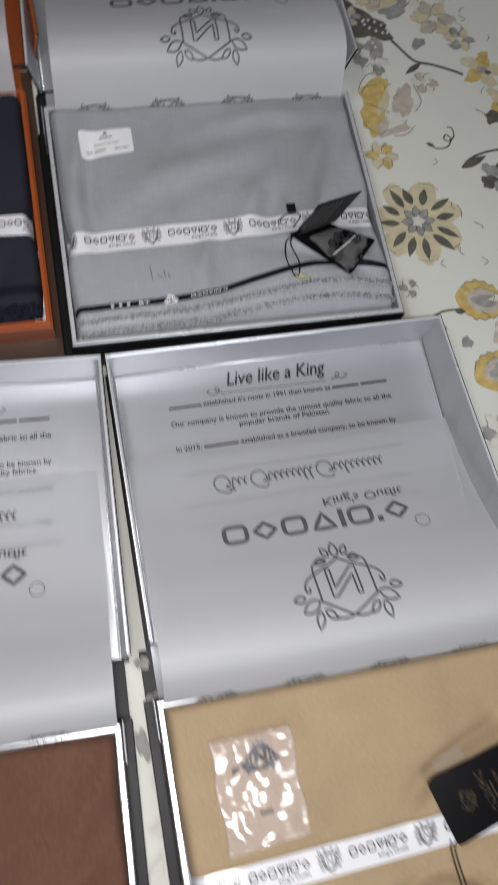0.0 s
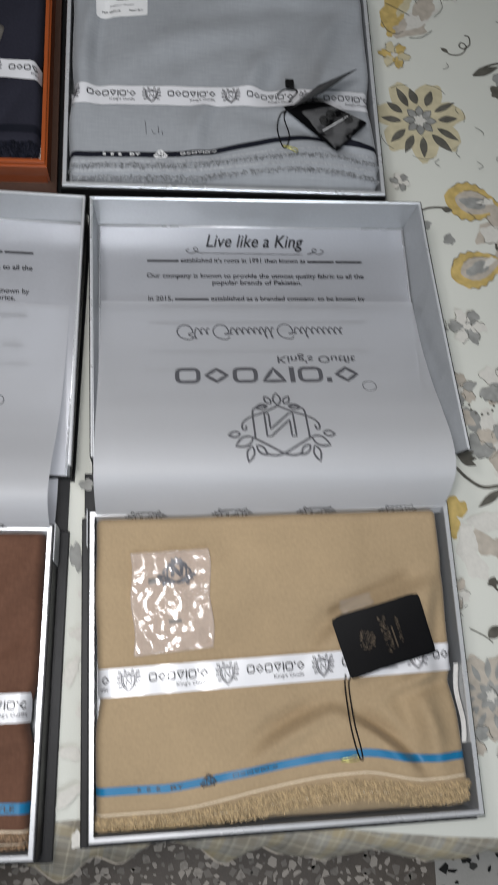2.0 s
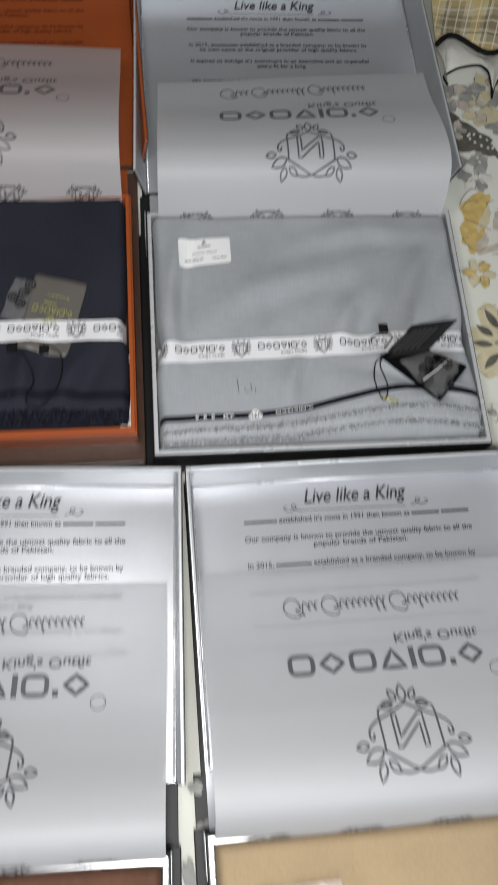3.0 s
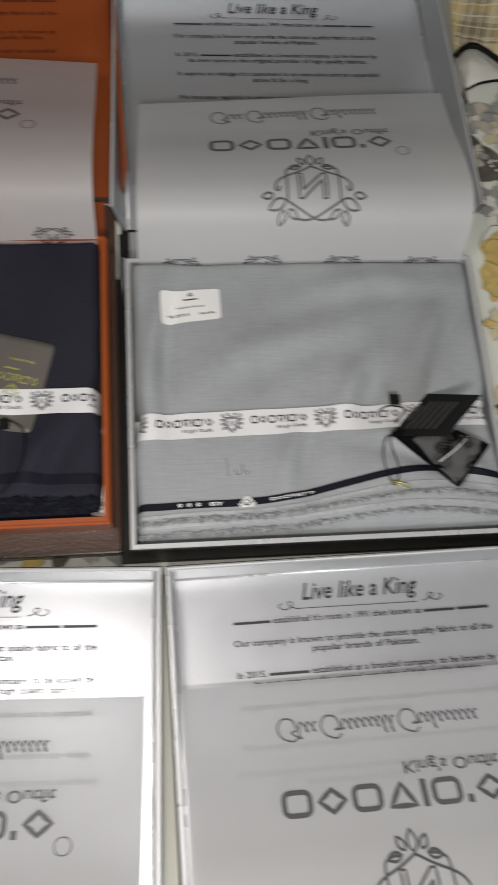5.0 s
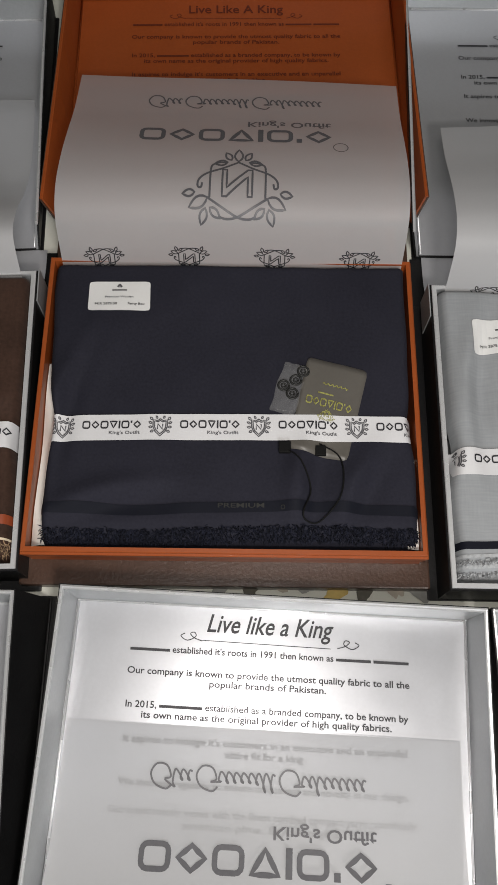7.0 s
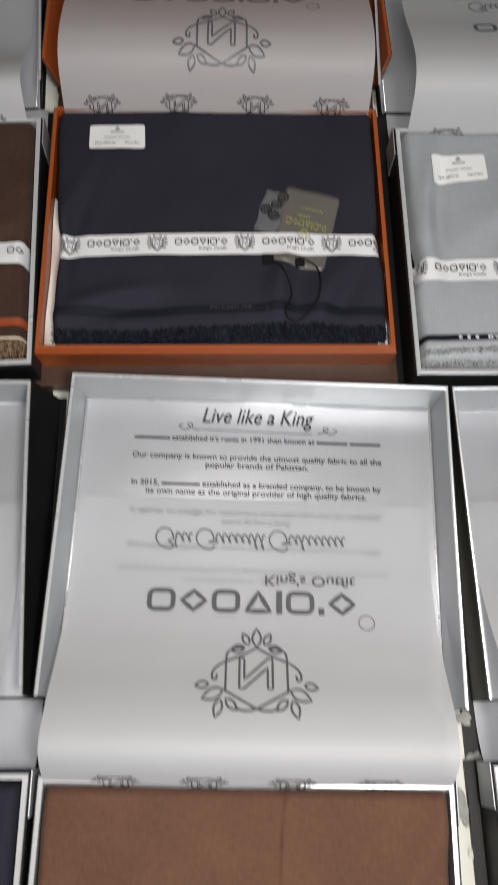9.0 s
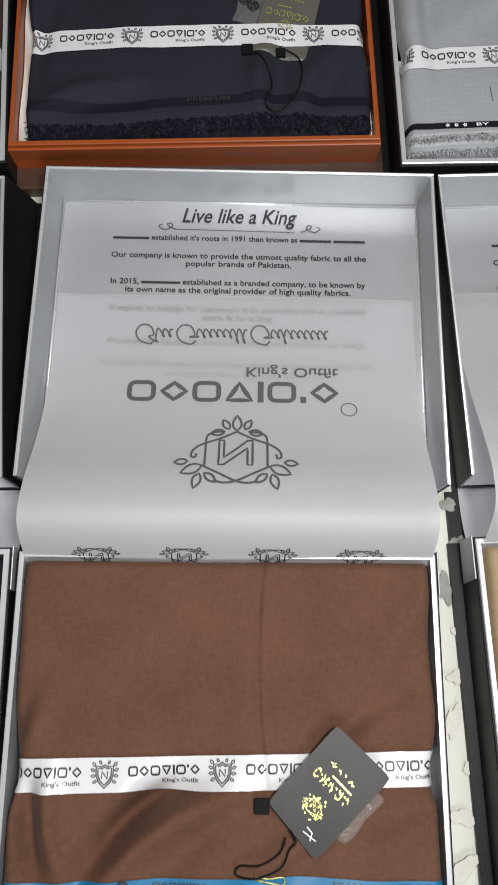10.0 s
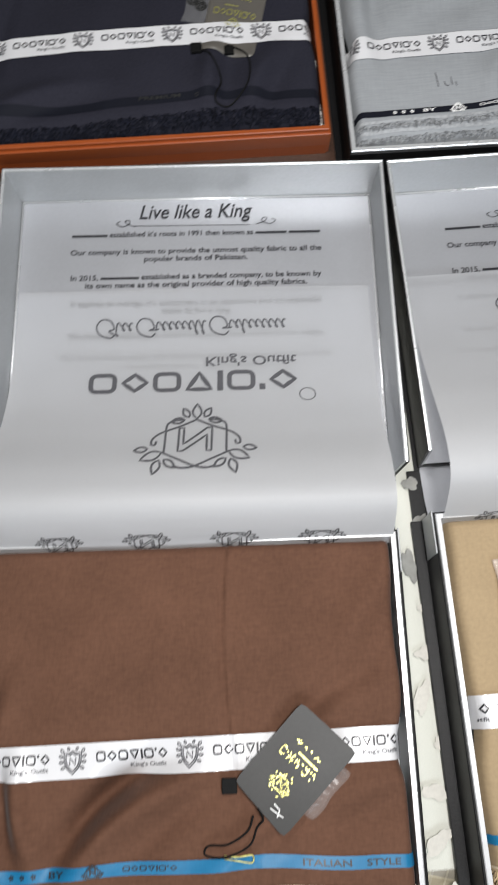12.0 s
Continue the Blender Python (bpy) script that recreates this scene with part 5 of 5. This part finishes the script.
for cx, cy, r, sd, a, b in ((0.418, -0.165, 0.026, 301, "p_grey", "p_white"), (0.372, -0.170, 0.016, 302, "p_grey", "p_beige"), (0.405, -0.225, 0.022, 303, "p_grey", "p_beige"), (0.430, -0.300, 0.026, 304, "p_white", "p_beige"),
                            (0.412, -0.420, 0.024, 305, "p_grey", "p_white"), (0.352, -0.478, 0.018, 306, "p_grey", "p_beige"), (0.398, -0.490, 0.020, 307, "p_grey", "p_beige"), (0.440, 0.000, 0.030, 308, "p_beige", "p_white"),
                            (0.445, -0.090, 0.022, 309, "p_grey", "p_beige"), (0.352, -0.110, 0.012, 310, "p_grey", "p_beige"), (0.385, -0.105, 0.018, 311, "p_grey", "p_white"), (0.330, 0.395, 0.014, 312, "p_grey", "p_beige"),
                            (0.430, 0.390, 0.024, 313, "p_cream", "p_beige"), (0.455, 0.360, 0.016, 314, "p_grey", "p_cream"), (0.350, -0.360, 0.014, 315, "p_beige", "p_white"), (0.360, 0.425, 0.020, 316, "p_cream", "p_beige")):
    blossom(cx, cy, r, sd, a, b)
for cx, cy, r, sd, a, b in ((0.338, 0.440, 0.020, 331, "p_grey", "p_beige"), (0.380, 0.455, 0.022, 332, "p_grey", "p_cream"), (0.405, 0.425, 0.020, 333, "p_grey", "p_white"), (0.345, 0.330, 0.018, 334, "p_grey", "p_white"),
                            (0.400, 0.300, 0.014, 335, "p_beige", "p_white"), (0.332, 0.208, 0.016, 336, "p_yellow", "p_cream"), (0.328, 0.052, 0.010, 337, "p_white", "p_grey")):
    blossom(cx, cy, r, sd, a, b)
for pts in ([(0.322, 0.292), (0.328, 0.304), (0.338, 0.314), (0.352, 0.312)], [(0.320, 0.252), (0.326, 0.240), (0.336, 0.236), (0.344, 0.240)], [(0.350, 0.232), (0.364, 0.234), (0.376, 0.244)], [(0.380, 0.262), (0.390, 0.276), (0.386, 0.296)], [(0.326, 0.276), (0.338, 0.270), (0.352, 0.262)]):
    vine(pts, 0.0007)
for k in range(40):
    rnd = random.Random(500 + k)
    vx, vy = rnd.uniform(0.34, 0.49), rnd.uniform(-0.49, 0.42)
    vine([(vx, vy), (vx + rnd.uniform(-0.006, 0.006), vy + 0.004), (vx + rnd.uniform(-0.010, 0.010), vy + 0.009)], 0.0006)
# strips that show between the boxes
for k in range(10):
    pebble(0.030 + 0.006 * math.sin(k * 2.3), -0.268 - 0.031 * k, 0.006 + 0.003 * (k % 3), 0.005, k * 50, 140 + k, "p_grey" if k < 3 else "p_white")
for k in range(14):
    pebble(-0.30 + 0.022 * k, 0.002 + 0.004 * math.sin(k * 1.7), 0.011, 0.006, k * 40, 160 + k, ("p_beige", "p_grey", "p_yellow", "p_dark")[k % 4] if k > 6 else ("p_grey", "p_beige")[k % 2])
# ---- plaid ruffled cushion behind ----
def plaid(name, ground, share):
    """Woven checks; share: how strong the stripes are."""
    m = mat(name, ground, 0.85, var=0.12, stretch=(1200, 600), bump=0.1, spec=0.2)
    nt = m.node_tree
    b = nt.nodes["Principled BSDF"]
    base = b.inputs["Base Color"].links[0].from_socket
    tc = nt.nodes.new("ShaderNodeTexCoord")
    mp = nt.nodes.new("ShaderNodeMapping")
    mp.inputs["Rotation"].default_value = (0, 0, radians(14))
    nt.links.new(tc.outputs["Object"], mp.inputs["Vector"])
    sep = nt.nodes.new("ShaderNodeSeparateXYZ")
    nt.links.new(mp.outputs[0], sep.inputs[0])
    for axis, per, off, wid, col, amt in ((0, 0.046, 0.0, 0.34, (0.17, 0.13, 0.075, 1), 0.6), (1, 0.046, 0.01, 0.30, (0.17, 0.13, 0.075, 1), 0.6), (0, 0.046, 0.020, 0.22, (0.56, 0.40, 0.12, 1), 0.45), (1, 0.046, 0.032, 0.18, (0.56, 0.40, 0.12, 1), 0.4),
                                          (0, 0.046, 0.006, 0.10, (0.05, 0.04, 0.03, 1), 0.5), (1, 0.046, 0.016, 0.09, (0.05, 0.04, 0.03, 1), 0.5),
                                          (0, 0.0115, 0.003, 0.12, (0.72, 0.66, 0.50, 1), 0.6), (1, 0.0115, 0.002, 0.12, (0.72, 0.66, 0.50, 1), 0.6)):
        f1 = nt.nodes.new("ShaderNodeMath"); f1.operation = "ADD"; f1.inputs[1].default_value = 5 + off
        nt.links.new(sep.outputs[axis], f1.inputs[0])
        f2 = nt.nodes.new("ShaderNodeMath"); f2.operation = "DIVIDE"; f2.inputs[1].default_value = per
        nt.links.new(f1.outputs[0], f2.inputs[0])
        f3 = nt.nodes.new("ShaderNodeMath"); f3.operation = "FRACT"
        nt.links.new(f2.outputs[0], f3.inputs[0])
        f4 = nt.nodes.new("ShaderNodeMath"); f4.operation = "LESS_THAN"; f4.inputs[1].default_value = wid
        nt.links.new(f3.outputs[0], f4.inputs[0])
        f5 = nt.nodes.new("ShaderNodeMath"); f5.operation = "MULTIPLY"; f5.inputs[1].default_value = amt * share
        nt.links.new(f4.outputs[0], f5.inputs[0])
        mx = nt.nodes.new("ShaderNodeMixRGB")
        nt.links.new(f5.outputs[0], mx.inputs[0])
        nt.links.new(base, mx.inputs[1])
        mx.inputs[2].default_value = col
        base = mx.outputs[0]
    nt.links.new(base, b.inputs["Base Color"])
    return m


PLAID = plaid("plaid_cotton", (0.50, 0.44, 0.30), 1.0)
BORDER = plaid("faded_plaid_cotton", (0.36, 0.34, 0.29), 0.45)
part("ruffled_border", grid(420, 26, lambda u, v: cloth_at(u, 0.75 + 0.25 * v)), BORDER, cloth, "gathered plaid border of the cloth", smooth=True)
cush = thing("cushion", "plaid cotton cushion with black piping and a white ruffle", "cushion")


def cush_edge(x):
    return 0.508 + 0.016 * math.sin((x - 0.322) * 75) * math.exp(-(x - 0.33) * 8) + 0.06 * max(0, x - 0.42)


def pucker(x, y):
    """Small gathers of sewn cotton."""
    return 0.0035 * noise.noise(Vector((x * 45, y * 26, 1.3))) + 0.0018 * noise.noise(Vector((x * 110, y * 70, 4.1)))


part("cover", grid(110, 60, lambda u, v: Vector((0.322 + 0.33 * u, cush_edge(0.322 + 0.33 * u) + 0.24 * v, 0.010 + 0.045 * math.sin(min(1, v * 2.2) * 1.57) * min(1, 0.25 + u * 2.5) * (1 - v ** 6) + pucker(u * 0.33, v * 0.24)))), PLAID, cush, "plaid cover", smooth=True)
part("piping", tube([Vector((0.322 + 0.0033 * k, cush_edge(0.322 + 0.0033 * k), 0.0125)) for k in range(101)], 0.0030, 6), M["cord"], cush, "black piping", smooth=True)


def ruffle(u, v):
    x = 0.322 + 0.33 * u
    wave = math.sin(x * 120 + 1.2 * math.sin(x * 47))
    return Vector((x + 0.009 * v * math.cos(x * 120), cush_edge(x) - (0.044 + 0.014 * wave) * v, 0.006 + 0.010 * math.sin(2.8 * v) * (0.6 + 0.4 * wave) + 0.006 * v * math.cos(x * 120) + 0.6 * pucker(x * 1.5, v * 0.05)))


part("ruffle", grid(220, 18, ruffle), M["p_white"], cush, "white gathered ruffle", smooth=True)
part("ruffle_piping", tube([ruffle(k / 220, 1.0) for k in range(221)], 0.0014, 5), M["cord"], cush, "black piping", smooth=True)

# woven word on the navy fabric's dark band
navy_word = thing("woven_mark", "dark woven lettering along the navy fabric's selvage", "woven mark", "", A["navy"])
zf = F["navy"]
for geo, x in ((line(["PREMIUM"], 0.034, 0, 0.0036), 0.012), (mark_pieces(0.022, 0.0034)[0], 0.052)):
    laid("woven_writing", moved(geo, x, -0.0915), lambda px, py: Vector((px, py, zf(px, py) + 0.0014)), M["card_grey"], navy_word)
